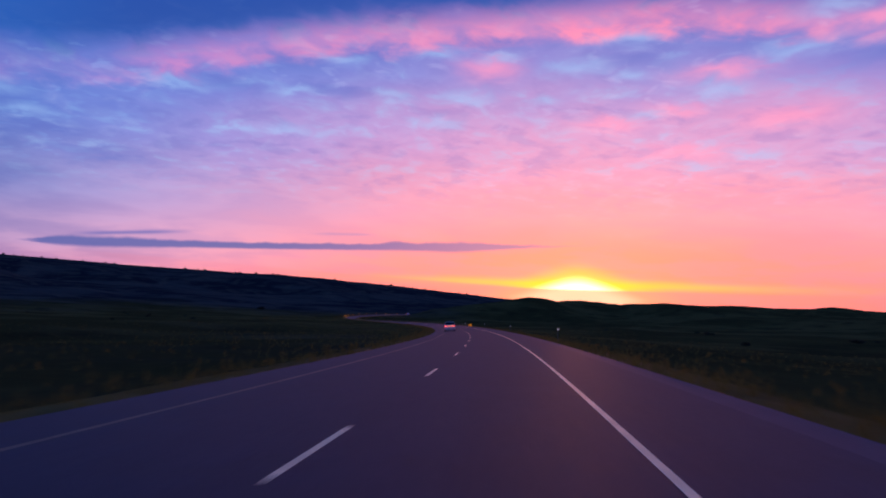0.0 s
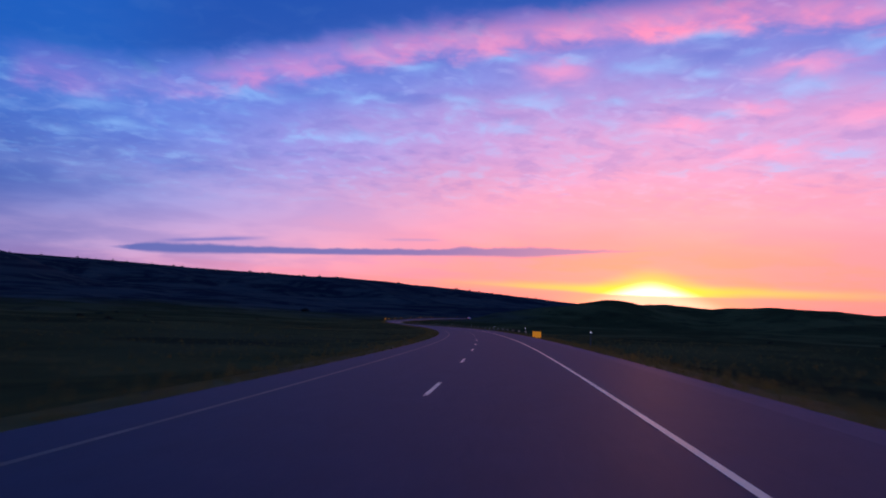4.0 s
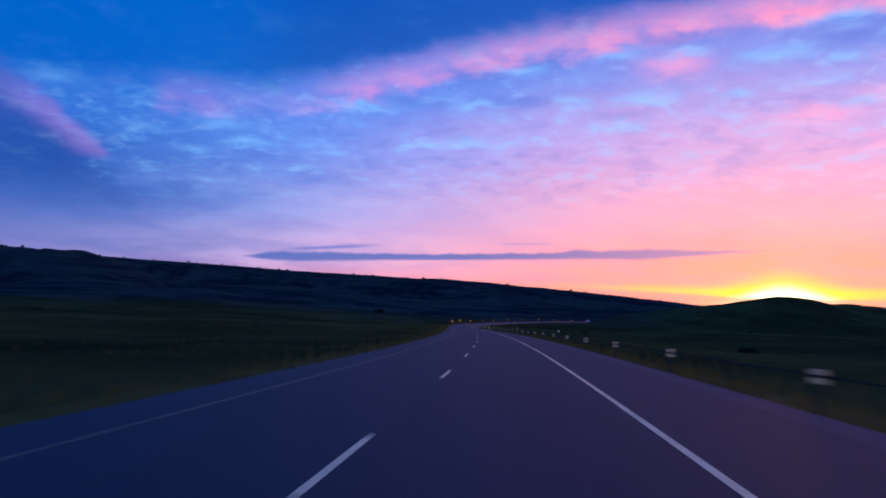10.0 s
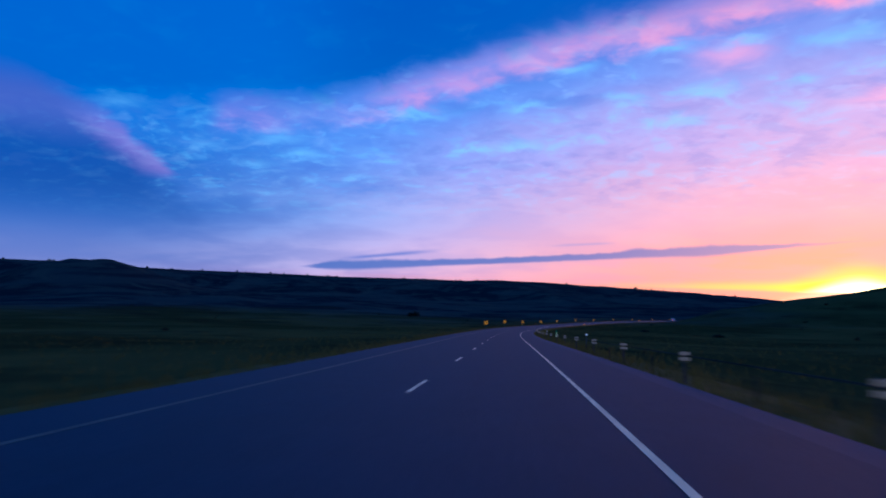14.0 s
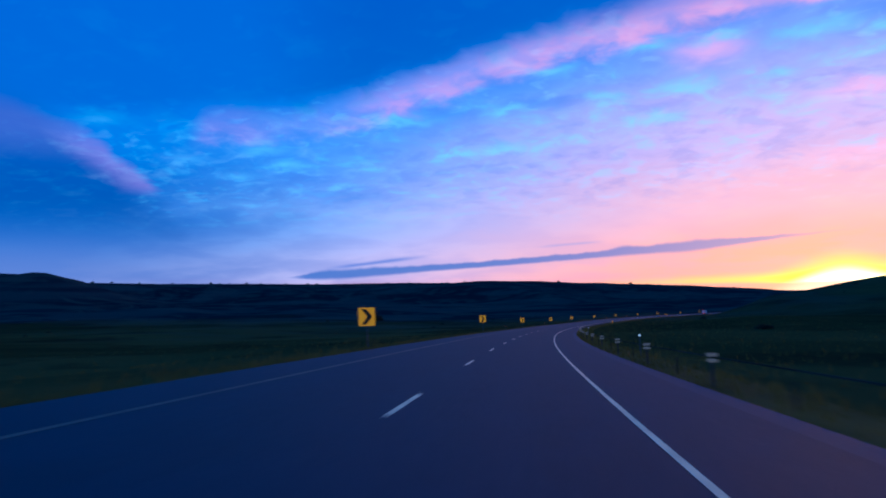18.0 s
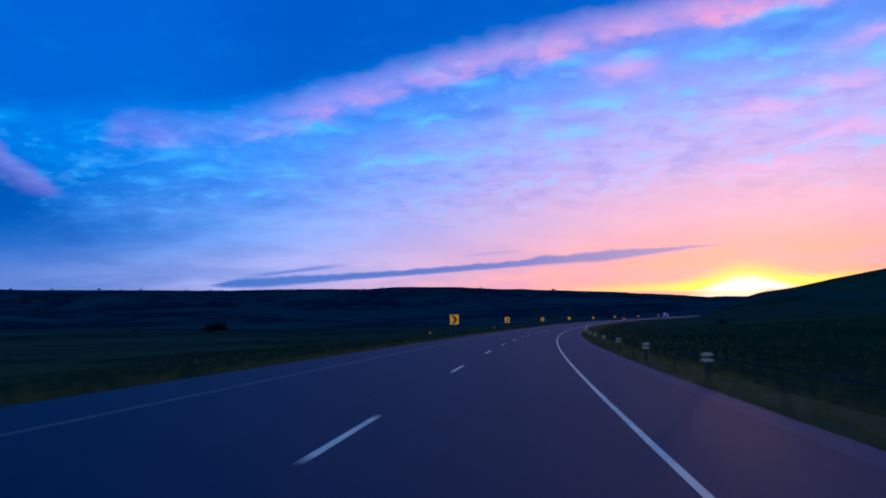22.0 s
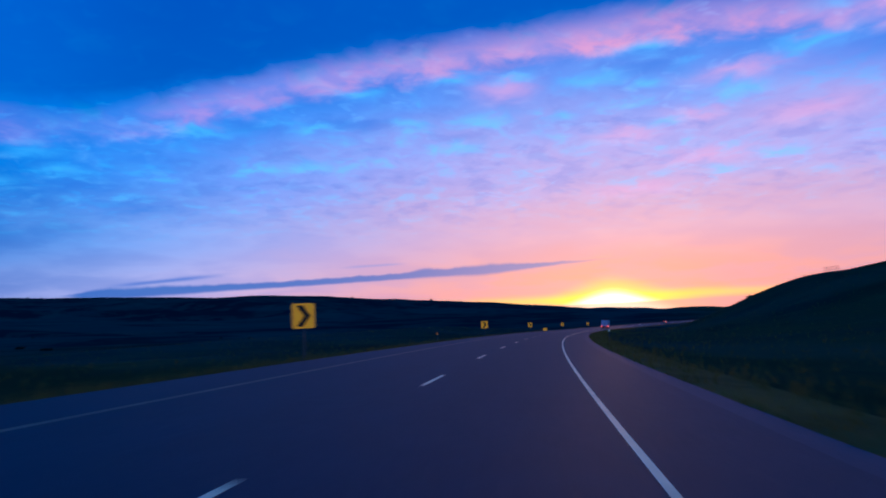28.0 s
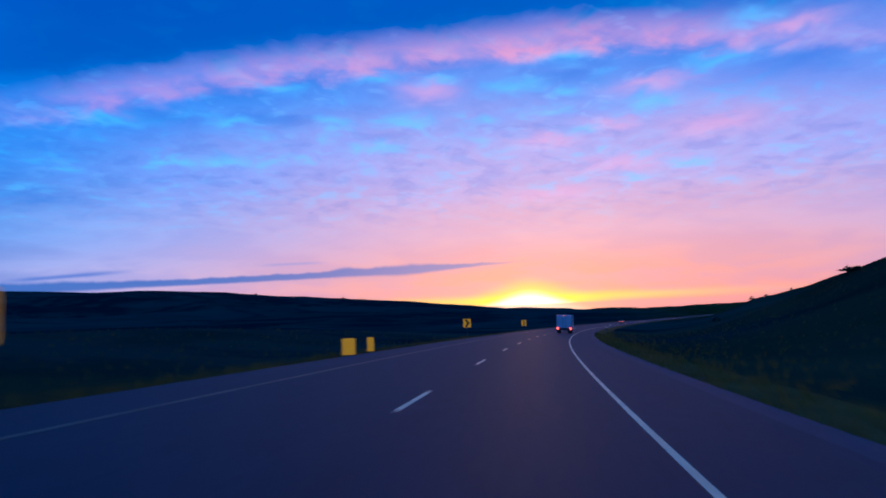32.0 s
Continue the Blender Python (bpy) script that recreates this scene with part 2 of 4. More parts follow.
SHREDS = ((-8.7, 19.4, 4.2, 0.8), (-2.6, 20.4, 3.4, 0.7), (-6, 17.6, 3.4, 0.5), (-27.9, 11.6, 3.0, 0.45), (-24, 10.3, 4.0, 0.5), (-14, 17.2, 3.4, 0.5), (8.0, 22.0, 3.0, 0.5), (21.2, 20.4, 4.0, 0.9), (31, 20.6, 3.6, 0.8), (40, 19, 4.0, 0.9))
TUFTS = ((8.2, 19.9, 2.4, 0.9), (28, 18.9, 3.2, 0.6), (32.7, 15.0, 3.6, 0.8), (24, 16.0, 3.0, 0.6), (25, 12.7, 3.6, 0.6), (19, 15.2, 2.6, 0.6), (19.1, 10.6, 3.6, 0.5), (39, 21.3, 2.5, 0.5))
for spots, colour, amount in ((SHREDS, (0.08, 0.15, 0.58), 0.52), (TUFTS, (0.92, 0.34, 0.55), 0.55), (PALE, (0.28, 0.58, 0.98), 0.46)):
    cloud = None
    for a, e, da, de in spots:
        one = g.mul(g.bell(g.sub(warp_a, a), da), g.bell(g.sub(warp_e, e), de))
        cloud = one if cloud is None else g.math("MAXIMUM", cloud, one)
    sky = g.mix(g.mul(g.mul(cloud, amount), g.step(AZ, -45.0, -12.0, 0.5, 1.0)), sky, colour)
# slate streaks low over the hills: a long one with a blunt end, a feather over it, and short wisps
wob = g.noise(g.xyz(g.mul(AZ, 0.45), 0.0), 1.0, 4.0, 0.6)
line = g.sub(EL, g.add(3.32, g.mul(g.add(AZ, 27.0), 0.036)))
line = g.add(line, g.mul(g.sub(wob, 0.5), -0.30))
line = g.sub(line, g.mul(g.bell(g.sub(AZ, 0.6), 1.1), 0.13))
thick = g.add(0.15, g.mul(wob, 0.16))
for a, da, more in ((-23.0, 4.5, 0.12), (0.6, 1.2, 0.12), (6.0, 3.2, 0.16)):
    thick = g.add(thick, g.mul(g.bell(g.sub(AZ, a), da), more))
thick = g.mul(thick, g.mul(g.step(AZ, -29.0, -25.5, 0.2, 1.0), g.step(AZ, 18.5, 5.0, 0.12, 1.0)))
streak = g.mul(g.step(g.math("DIVIDE", g.math("ABSOLUTE", line), thick), 1.7, 0.6), g.mul(g.step(AZ, -29.0, -27.0), g.step(AZ, 18.5, 10.0)))
sky = g.mix(g.mul(streak, 0.92), sky, g.mix(g.step(AZ, -12.0, 12.0), (0.045, 0.105, 0.42), (0.20, 0.14, 0.42)))
line2 = g.sub(EL, g.add(4.02, g.mul(g.add(AZ, 24.5), 0.095)))
streak2 = g.mul(g.bell(line2, 0.17), g.mul(g.step(AZ, -26.0, -23.0), g.step(AZ, -15.5, -20.0)))
sky = g.mix(g.mul(streak2, 0.9), sky, (0.12, 0.15, 0.50))
line3 = g.sub(EL, g.add(5.25, g.mul(g.add(AZ, 4.0), 0.03)))
streak3 = g.mul(g.bell(line3, 0.12), g.mul(g.step(AZ, -7.5, -5.0), g.step(AZ, -0.5, -3.0)))
sky = g.mix(g.mul(streak3, 0.6), sky, (0.36, 0.24, 0.52))
# the sun's own glow on the horizon
over = g.math("MAXIMUM", g.sub(EL, 0.4), 0.0)
wide = g.math("SQRT", g.add(g.mul(off_sun, off_sun), 2.5))
halo = g.math("EXPONENT", g.mul(g.add(g.mul(wide, 0.075), g.mul(over, 0.42)), -1.0))
sky = g.mix(g.mul(halo, 0.50), sky, (1.08, 0.31, 0.20))
wing = g.mul(g.bell(g.sub(EL, g.add(1.25, g.mul(haze, 0.6))), 0.36), g.bell(off_sun, 14.0))
sky = g.mix(g.mul(wing, 0.75), sky, (1.5, 0.72, 0.03))
glow = g.add(g.mul(wide, 1 / 6.6), g.mul(over, 1 / 2.6))
sky = g.mix(g.step(glow, 1.55, 0.5), sky, (1.5, 0.85, 0.03))
core = g.add(g.mul(wide, 1 / 5.2), g.mul(over, 1 / 2.2))
sky = g.mix(g.step(core, 1.25, 0.55), sky, (3.2, 2.8, 1.6))
under = g.step(EL, 0.0, -3.0)
sky = g.mix(under, sky, (0.03, 0.03, 0.06))
# mauve haze lying along the far horizon under the glow
sill = g.sub(EL, g.add(1.12, g.mul(g.math("MAXIMUM", g.sub(12.0, AZ), 0.0), 0.045)))
sky = g.mix(g.mul(g.step(sill, 0.12, -0.12), g.mul(g.bell(off_sun, 24.0), 0.85)), sky, (0.82, 0.25, 0.28))
# dusk behind the driver
behind = g.step(dy, 0.35, -0.5)
sky = g.mix(behind, sky, g.ramp(g.math("DIVIDE", EL, 60.0), ((0.0, (0.15, 0.14, 0.30)), (0.25, (0.06, 0.11, 0.40)), (1.0, (0.012, 0.085, 0.42)))))
sky = g.mix(1.0, sky, AIR, "MULTIPLY")
air = g.nodes.new("ShaderNodeTexSky")
air.sky_type, air.sun_disc = "NISHITA", False
air.sun_elevation, air.sun_rotation = radians(SUN_UP), radians(SUN_TURN)
lights = []
for colour, strength in ((sky, 1.0), (air.outputs[0], 0.02)):
    b = g.nodes.new("ShaderNodeBackground")
    g.put(b.inputs[0], colour)
    b.inputs[1].default_value = strength
    lights.append(b.outputs[0])
both = g.nodes.new("ShaderNodeAddShader")
g.links.new(lights[0], both.inputs[0])
g.links.new(lights[1], both.inputs[1])
g.links.new(both.outputs[0], g.nodes.new("ShaderNodeOutputWorld").inputs[0])

sun = new("sun", bpy.data.lights.new("sun", "SUN"))
sun.data.energy, sun.data.angle, sun.data.color = 0.26, radians(1.5), (1.0, 0.29, 0.12)
sun_way = Vector((math.sin(radians(SUN_TURN)), math.cos(radians(SUN_TURN)), math.tan(radians(SUN_UP))))
sun.matrix_world = look(sun_way * 100, (0, 0, 0))


# ---- materials ----
def material(name, colour, rough=0.8, metal=0.0, vary=0.0, scale=1.0, dark=None, bump=0.0, bump_scale=40.0, emit=0.0, gloss=0.5):
    """A surface with its base colour broken up at two scales, and fine relief."""
    m = bpy.data.materials.new(name)
    m.use_nodes = True
    q = Graph(m.node_tree)
    shader = q.nodes["Principled BSDF"]
    shader.inputs["Roughness"].default_value, shader.inputs["Metallic"].default_value = rough, metal
    shader.inputs["Specular IOR Level"].default_value = gloss
    place = q.nodes.new("ShaderNodeTexCoord").outputs["Object"]
    col = (*colour, 1)
    if vary:
        big = q.noise(place, scale, 5.0, 0.6)
        small = q.noise(place, scale * 14, 3.0, 0.6)
        dark = dark or tuple(c * (1 - vary) for c in colour)
        light = tuple(min(1, c * (1 + 0.6 * vary)) for c in colour)
        col = q.mix(q.step(big, 0.32, 0.68), dark, light)
        col = q.mix(q.mul(q.step(small, 0.35, 0.75), 0.5), col, colour)
    q.put(shader.inputs["Base Color"], col)
    if bump:
        n = q.nodes.new("ShaderNodeBump")
        n.inputs["Strength"].default_value, n.inputs["Distance"].default_value = bump, 0.02
        q.put(n.inputs["Height"], q.noise(place, bump_scale, 4.0, 0.6))
        q.links.new(n.outputs[0], shader.inputs["Normal"])
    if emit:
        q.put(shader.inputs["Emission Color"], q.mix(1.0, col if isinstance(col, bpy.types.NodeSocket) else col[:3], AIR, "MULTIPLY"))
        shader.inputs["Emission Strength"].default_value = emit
    return m


def paving(name, colour, worn):
    """Asphalt with stone grain, darker wheel paths drawn out along the lanes, faint patches and sealed cracks."""
    m = bpy.data.materials.new(name)
    m.use_nodes = True
    q = Graph(m.node_tree)
    shader = q.nodes["Principled BSDF"]
    place = q.nodes.new("ShaderNodeTexCoord").outputs["Object"]
    split = q.nodes.new("ShaderNodeSeparateXYZ")
    q.links.new(q.nodes.new("ShaderNodeUVMap").outputs[0], split.inputs[0])
    across, along = split.outputs[0], split.outputs[1]
    streak = q.noise(q.xyz(q.mul(across, 0.9), q.mul(along, 0.02)), 1.0, 4.0, 0.6)
    patch = q.noise(q.xyz(q.mul(across, 0.35), q.mul(along, 0.05)), 1.0, 3.0, 0.5)
    grain = q.noise(place, 9.0, 5.0, 0.7)
    blotch = q.noise(place, 1.1, 4.0, 0.65)
    stone = q.noise(place, 70.0, 2.0, 0.6)
    lane = q.math("PINGPONG", q.add(across, 20.13), 1.83)
    path = q.bell(q.sub(lane, 0.95), 0.34)
    col = q.mix(q.step(streak, 0.30, 0.70), tuple(c * 0.88 for c in colour), tuple(c * 1.12 for c in colour))
    col = q.mix(q.mul(q.step(patch, 0.35, 0.7), 0.4), col, tuple(c * 0.8 for c in colour))
    col = q.mix(q.mul(q.step(blotch, 0.40, 0.66), 0.5), col, tuple(c * 1.35 for c in colour))
    col = q.mix(q.mul(path, worn), col, tuple(c * 1.35 for c in colour))
    col = q.mix(q.mul(q.step(grain, 0.45, 0.75), 0.4), col, tuple(c * 1.5 for c in colour))
    col = q.mix(q.mul(q.step(stone, 0.55, 0.75), 0.5), col, tuple(c * 2.2 for c in colour))
    wander = q.add(along, q.mul(q.noise(q.xyz(q.mul(across, 0.8), q.mul(along, 0.3)), 1.0, 3.0), 3.0))
    crack = q.bell(q.sub(q.math("PINGPONG", wander, 17.0), 8.0), 0.035)
    col = q.mix(q.mul(crack, 0.6), col, tuple(c * 0.45 for c in colour))
    q.put(shader.inputs["Base Color"], col)
    shader.inputs["Specular IOR Level"].default_value = 0.34
    q.put(shader.inputs["Roughness"], q.step(grain, 0.3, 0.7, 0.70, 0.82))
    n = q.nodes.new("ShaderNodeBump")
    n.inputs["Strength"].default_value, n.inputs["Distance"].default_value = 0.35, 0.01
    q.put(n.inputs["Height"], q.add(stone, q.mul(grain, 0.6)))
    q.links.new(n.outputs[0], shader.inputs["Normal"])
    return m


ASPHALT = paving("asphalt", (0.011, 0.021, 0.042), 0.05)
SHOULDER = paving("shoulder_asphalt", (0.023, 0.036, 0.064), 0.0)
# cream tint and faint glow of the white lines stand in for headlights
WHITE_LINE = material("headlit_white_paint", (0.84, 0.68, 0.44), 0.6, vary=0.25, scale=1.5, bump=0.4, bump_scale=50, emit=0.05)
YELLOW_LINE = material("yellow_road_paint", (0.13, 0.10, 0.06), 0.65, vary=0.4, scale=0.8, bump=0.4, bump_scale=50)
PRAIRIE = bpy.data.materials.new("prairie_grass")
PRAIRIE.use_nodes = True
q = Graph(PRAIRIE.node_tree)
shader = q.nodes["Principled BSDF"]
shader.inputs["Roughness"].default_value, shader.inputs["Specular IOR Level"].default_value = 0.95, 0.0
place = q.nodes.new("ShaderNodeTexCoord").outputs["Object"]
fields, brush, tuft = q.noise(place, 0.0065, 5.0, 0.6, 0.6), q.noise(place, 0.035, 4.0, 0.6, 0.3), q.noise(place, 0.9, 3.0, 0.6)
col = q.mix(q.step(fields, 0.42, 0.58), (0.052, 0.049, 0.017), (0.108, 0.094, 0.030))
col = q.mix(q.mul(q.step(brush, 0.50, 0.66), 0.7), col, (0.026, 0.024, 0.012))
col = q.mix(q.mul(q.step(brush, 0.42, 0.28), 0.5), col, (0.150, 0.118, 0.034))
col = q.mix(q.mul(q.step(tuft, 0.40, 0.72), 0.5), col, (0.088, 0.075, 0.021))
# dusk shade put into the far hillsides' colour: darker and bluer, with paler spurs
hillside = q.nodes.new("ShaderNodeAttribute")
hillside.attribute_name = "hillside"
shade_patch, spur = q.noise(place, 0.0032, 5.0, 0.6, 1.4), q.noise(place, 0.011, 6.0, 0.65, 1.2)
hill_shade = q.mix(q.step(shade_patch, 0.44, 0.58), (0.016, 0.022, 0.032), (0.056, 0.062, 0.058))
hill_shade = q.mix(q.mul(q.step(spur, 0.46, 0.62), 0.6), hill_shade, (0.086, 0.086, 0.066))
col = q.mix(q.mul(q.step(q.add(hillside.outputs["Fac"], q.add(q.mul(q.sub(fields, 0.5), 0.30), q.mul(q.sub(spur, 0.5), 0.24))), 0.02, 0.26), 0.92), col, hill_shade)
q.put(shader.inputs["Base Color"], col)
relief = q.nodes.new("ShaderNodeBump")
relief.inputs["Strength"].default_value, relief.inputs["Distance"].default_value = 0.8, 0.25
q.put(relief.inputs["Height"], q.noise(place, 2.2, 5.0, 0.65))
q.links.new(relief.outputs[0], shader.inputs["Normal"])


# verge strip kept lighter: the headlights' reach is put into its colour
VERGE = material("headlit_verge", (0.135, 0.100, 0.026), 0.95, vary=0.4, scale=0.25, dark=(0.078, 0.065, 0.018), bump=0.8, bump_scale=9, gloss=0.02)


def leaf_material(name, colour, dark, scale):
    """Thin leaves that let half of the light through."""
    m = bpy.data.materials.new(name)
    m.use_nodes = True
    q = Graph(m.node_tree)
    q.nodes.clear()
    place = q.nodes.new("ShaderNodeTexCoord").outputs["Object"]
    col = q.mix(q.step(q.noise(place, scale, 4.0), 0.35, 0.65), dark, colour)
    col = q.mix(q.mul(q.noise(place, scale * 20, 2.0), 0.4), col, colour)
    sides = []
    for kind in ("ShaderNodeBsdfDiffuse", "ShaderNodeBsdfTranslucent"):
        n = q.nodes.new(kind)
        q.put(n.inputs["Color"], col)
        sides.append(n.outputs[0])
    both = q.nodes.new("ShaderNodeAddShader")
    q.links.new(sides[0], both.inputs[0])
    q.links.new(sides[1], both.inputs[1])
    q.links.new(both.outputs[0], q.nodes.new("ShaderNodeOutputMaterial").inputs[0])
    return m


def mesh_object(name, verts, faces, mat, smooth=False):
    me = bpy.data.meshes.new(name)
    me.from_pydata([tuple(map(float, v)) for v in verts], [], faces)
    me.materials.append(mat)
    if smooth:
        me.polygons.foreach_set("use_smooth", [True] * len(me.polygons))
    return new(name, me)


# ---- the land ----
def lattice(x, y, seed):
    """Smooth value noise, -1 to 1, on numpy arrays."""
    xi, yi = np.floor(x), np.floor(y)
    fx, fy = x - xi, y - yi
    fx, fy = fx * fx * (3 - 2 * fx), fy * fy * (3 - 2 * fy)

    def corner(a, b):
        v = np.sin(a * 127.1 + b * 311.7 + seed * 74.7) * 43758.5453
        return (v - np.floor(v)) * 2 - 1
    top = corner(xi, yi) * (1 - fx) + corner(xi + 1, yi) * fx
    low = corner(xi, yi + 1) * (1 - fx) + corner(xi + 1, yi + 1) * fx
    return top * (1 - fy) + low * fy


def rough_land(x, y, seed, octaves=4):
    out, size = 0.0, 1.0
    for k in range(octaves):
        out = out + lattice(x * 2**k, y * 2**k, seed + k) * size
        size *= 0.5
    return out


def ease(a, lo, hi):
    k = np.clip((a - lo) / (hi - lo), 0, 1)
    return k * k * (3 - 2 * k)


# the rim of the valley round (0, 500): bearing, distance, height
RIM = np.array([(-180, 3000, 60), (-120, 2700, 90), (-81, 2600, 112), (-62, 2450, 116), (-49.5, 2450, 121), (-46.5, 2520, 128), (-44, 2580, 120), (-41, 2700, 122), (-32.5, 3000, 126),
                (-20, 2800, 97), (-8.3, 2690, 76.6), (0, 2900, 63.6), (9.3, 3170, 23.3), (20.5, 4100, -26), (32, 4300, 18.3), (60, 4000, 5), (90, 3500, 20),
                (130, 3000, 50), (180, 3000, 60)], float)
# nearer hills: x, y, rise, spread to -x, spread to +x, spread to -y, spread to +y
HILLS = ((489, 1741, 19.1, 49, 60, 76, 78), (276, 1229, 25.0, 64, 292, 107, 146), (500, 1043, 25.1, 73, 182, 119, 134), (822, 697, 19.2, 199, 300, 250, 238),
         (412, 1453, 25.9, 65, 137, 72, 90), (566, 1539, 9.3, 124, 200, 139, 173), (228, 1107, 26.2, 136, 76, 69, 77),
         (-420, 900, 10, 160, 140, 200, 260), (-700, 1500, 22, 260, 240, 300, 300), (90, 1900, 8, 200, 260, 160, 200))
ROAD_HALF_R, ROAD_HALF_L = 4.5, -7.3


def land(x, y, w, s):
    """Height of the ground at x, y, which lies w metres right of the drive at station s."""
    zr, bank = np.interp(s, STATION, LINE_Z), np.interp(s, STATION, BANK)
    r, bearing = np.hypot(x, y - 500), np.degrees(np.arctan2(x, y - 500))
    far_r, far_z = np.interp(bearing, RIM[:, 0], RIM[:, 1]), np.interp(bearing, RIM[:, 0], RIM[:, 2])
    far_z = far_z + 7 * rough_land(bearing * 0.11, 0 * bearing + 3.3, 5, 5)
    valley = zr - 1.5 + 1.6 * rough_land(x / 120, y / 120, 11, 4)
    p = np.clip((r - 0.28 * far_r) / (0.72 * far_r), 0, 1)
    # share of the way out to the rim, where the hillside shade is painted
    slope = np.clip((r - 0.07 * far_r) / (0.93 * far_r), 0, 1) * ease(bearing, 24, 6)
    p = 0.35 * p + 0.65 * ease(p, 0.25, 1.0)
    gully = rough_land(x / 420, y / 420, 21, 6) * 34 * p * (1 - p) * 2
    z = valley * (1 - p) + far_z * p + gully + np.where(r > far_r, -0.004 * (r - far_r), 0)
    for hx, hy, rise, l, rr, n, f in HILLS:
        a = (x - hx) / np.where(x < hx, l, rr)
        b = (y - hy) / np.where(y < hy, n, f)
        z = z + rise * np.exp(-0.5 * (a * a + b * b)) * (1 + 0.10 * rough_land(x / 70, y / 70, 31, 3))
    # two-humped knob on the ridge to the side
    for kx, ky, top, size in ((-1005, 1440, 67, 34), (-952, 1455, 66.5, 38)):
        d = np.hypot(x - kx, y - ky) / size
        z = z + np.maximum(top - z, 0) * np.maximum(np.exp(-d**4), 0.80 * np.exp(-(d / 3.6)**2))
    # shoulder of the road, verge and ditch
    inside = np.where(w > 0, w - ROAD_HALF_R, ROAD_HALF_L - w)
    edge = zr + np.clip(w, ROAD_HALF_L, ROAD_HALF_R) * bank
    bank_fall = np.where(w > 0, 0.10, 0.09)
    verge = edge - 0.07 - bank_fall * np.clip(inside, 0, 9) + 0.05 * rough_land(x / 3, y / 3, 41, 3) * ease(inside, 0.5, 3)
    near = np.where(inside < 0, zr + w * bank - 0.22 * ease(-inside, 0.0, 0.8) - 0.05, verge)
    k = ease(inside, 9, 55)
    return near * (1 - k) + z * k, slope


def spread(*runs):
    out = []
    for a, b, n in runs:
        out += list(np.linspace(a, b, n, endpoint=False))
    return np.array(out + [runs[-1][1]])


ys = spread((-4200, -600, 14), (-600, -240, 24), (-240, 1500, 435), (1500, 2300, 60), (2300, 4800, 110), (4800, 7500, 14))
us = spread((-5200, -2200, 40), (-2200, -500, 80), (-500, -60, 55), (-60, -14, 16), (-14, -7.4, 11), (-7.4, 4.55, 8), (4.55, 12, 13), (12, 60, 18),
            (60, 500, 55), (500, 2200, 60), (2200, 5200, 30))
line_x, line_h = np.interp(ys, LINE_Y, LINE_X), np.interp(ys, LINE_Y, HEAD)
past = ys > LINE_Y[-1]
line_x[past] = LINE_X[-1] + (ys[past] - LINE_Y[-1]) * math.tan(HEAD[-1])
line_s = np.interp(ys, LINE_Y, STATION)
GX = line_x[:, None] + us[None, :] / np.cos(line_h)[:, None]
GY = np.repeat(ys[:, None], len(us), 1)
# station and offset on the drive of each point of the sheet
GW = np.repeat(us[None, :], len(ys), 0)
shift = np.clip(GW, -400, 400) * np.tan(line_h)[:, None] * np.exp(-np.abs(GW) / 150)
GS = np.clip(line_s[:, None] + shift * np.cos(line_h)[:, None], S0, S1)
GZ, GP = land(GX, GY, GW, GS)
nv, nu = GX.shape
index = np.arange(nv * nu).reshape(nv, nu)
quads = np.stack([index[:-1, :-1], index[:-1, 1:], index[1:, 1:], index[1:, :-1]], -1).reshape(-1, 4).tolist()
ground = mesh_object("ground", np.stack([GX, GY, GZ], -1).reshape(-1, 3), quads, PRAIRIE, smooth=True)
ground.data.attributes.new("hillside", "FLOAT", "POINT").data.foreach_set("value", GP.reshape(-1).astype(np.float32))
ground.data.materials.append(VERGE)
mid_w = (us[:-1] + us[1:]) / 2
# columns beside the paving that take the headlit colour
lit_strip = ((mid_w > 4.4) & (mid_w < 7.0)) | ((mid_w < -7.2) & (mid_w > -9.4))
ground.data.polygons.foreach_set("material_index", np.tile(lit_strip.astype(np.int32), nv - 1))
tagged(ground, "rolling dark green prairie valley under a dusk sky", "ground", kind="structure")


def ground_z(x, y):
    """Height of the sheet at a place, between its points."""
    j = int(np.clip(np.searchsorted(ys, y) - 1, 0, nv - 2))
    k = (y - ys[j]) / (ys[j + 1] - ys[j])
    gx = GX[j] * (1 - k) + GX[j + 1] * k
    gz = GZ[j] * (1 - k) + GZ[j + 1] * k
    return float(np.interp(x, gx, gz))


# ---- the road ----
def ribbon(name, lo, hi, s_from, s_to, step, up, mat, thick=0.0):
    """A strip of paving or paint from offset lo to offset hi."""
    ss = np.arange(s_from, s_to + step * 0.5, step)
    cols = [(lo, up - thick), (lo, up), (hi, up), (hi, up - thick)] if thick else [(lo, up), (hi, up)]
    verts = [on_road(s, w, h) for s in ss for w, h in cols]
    n = len(cols)
    faces = [(i * n + j, i * n + j + 1, (i + 1) * n + j + 1, (i + 1) * n + j) for i in range(len(ss) - 1) for j in range(n - 1)]
    ob = mesh_object(name, verts, faces, mat)
    uv = ob.data.uv_layers.new(name="along")
    flat = [(w, ss[i // n]) for i, w in enumerate([c[0] for c in cols] * len(ss))]
    for loop in ob.data.loops:
        uv.data[loop.index].uv = flat[loop.vertex_index]
    return ob


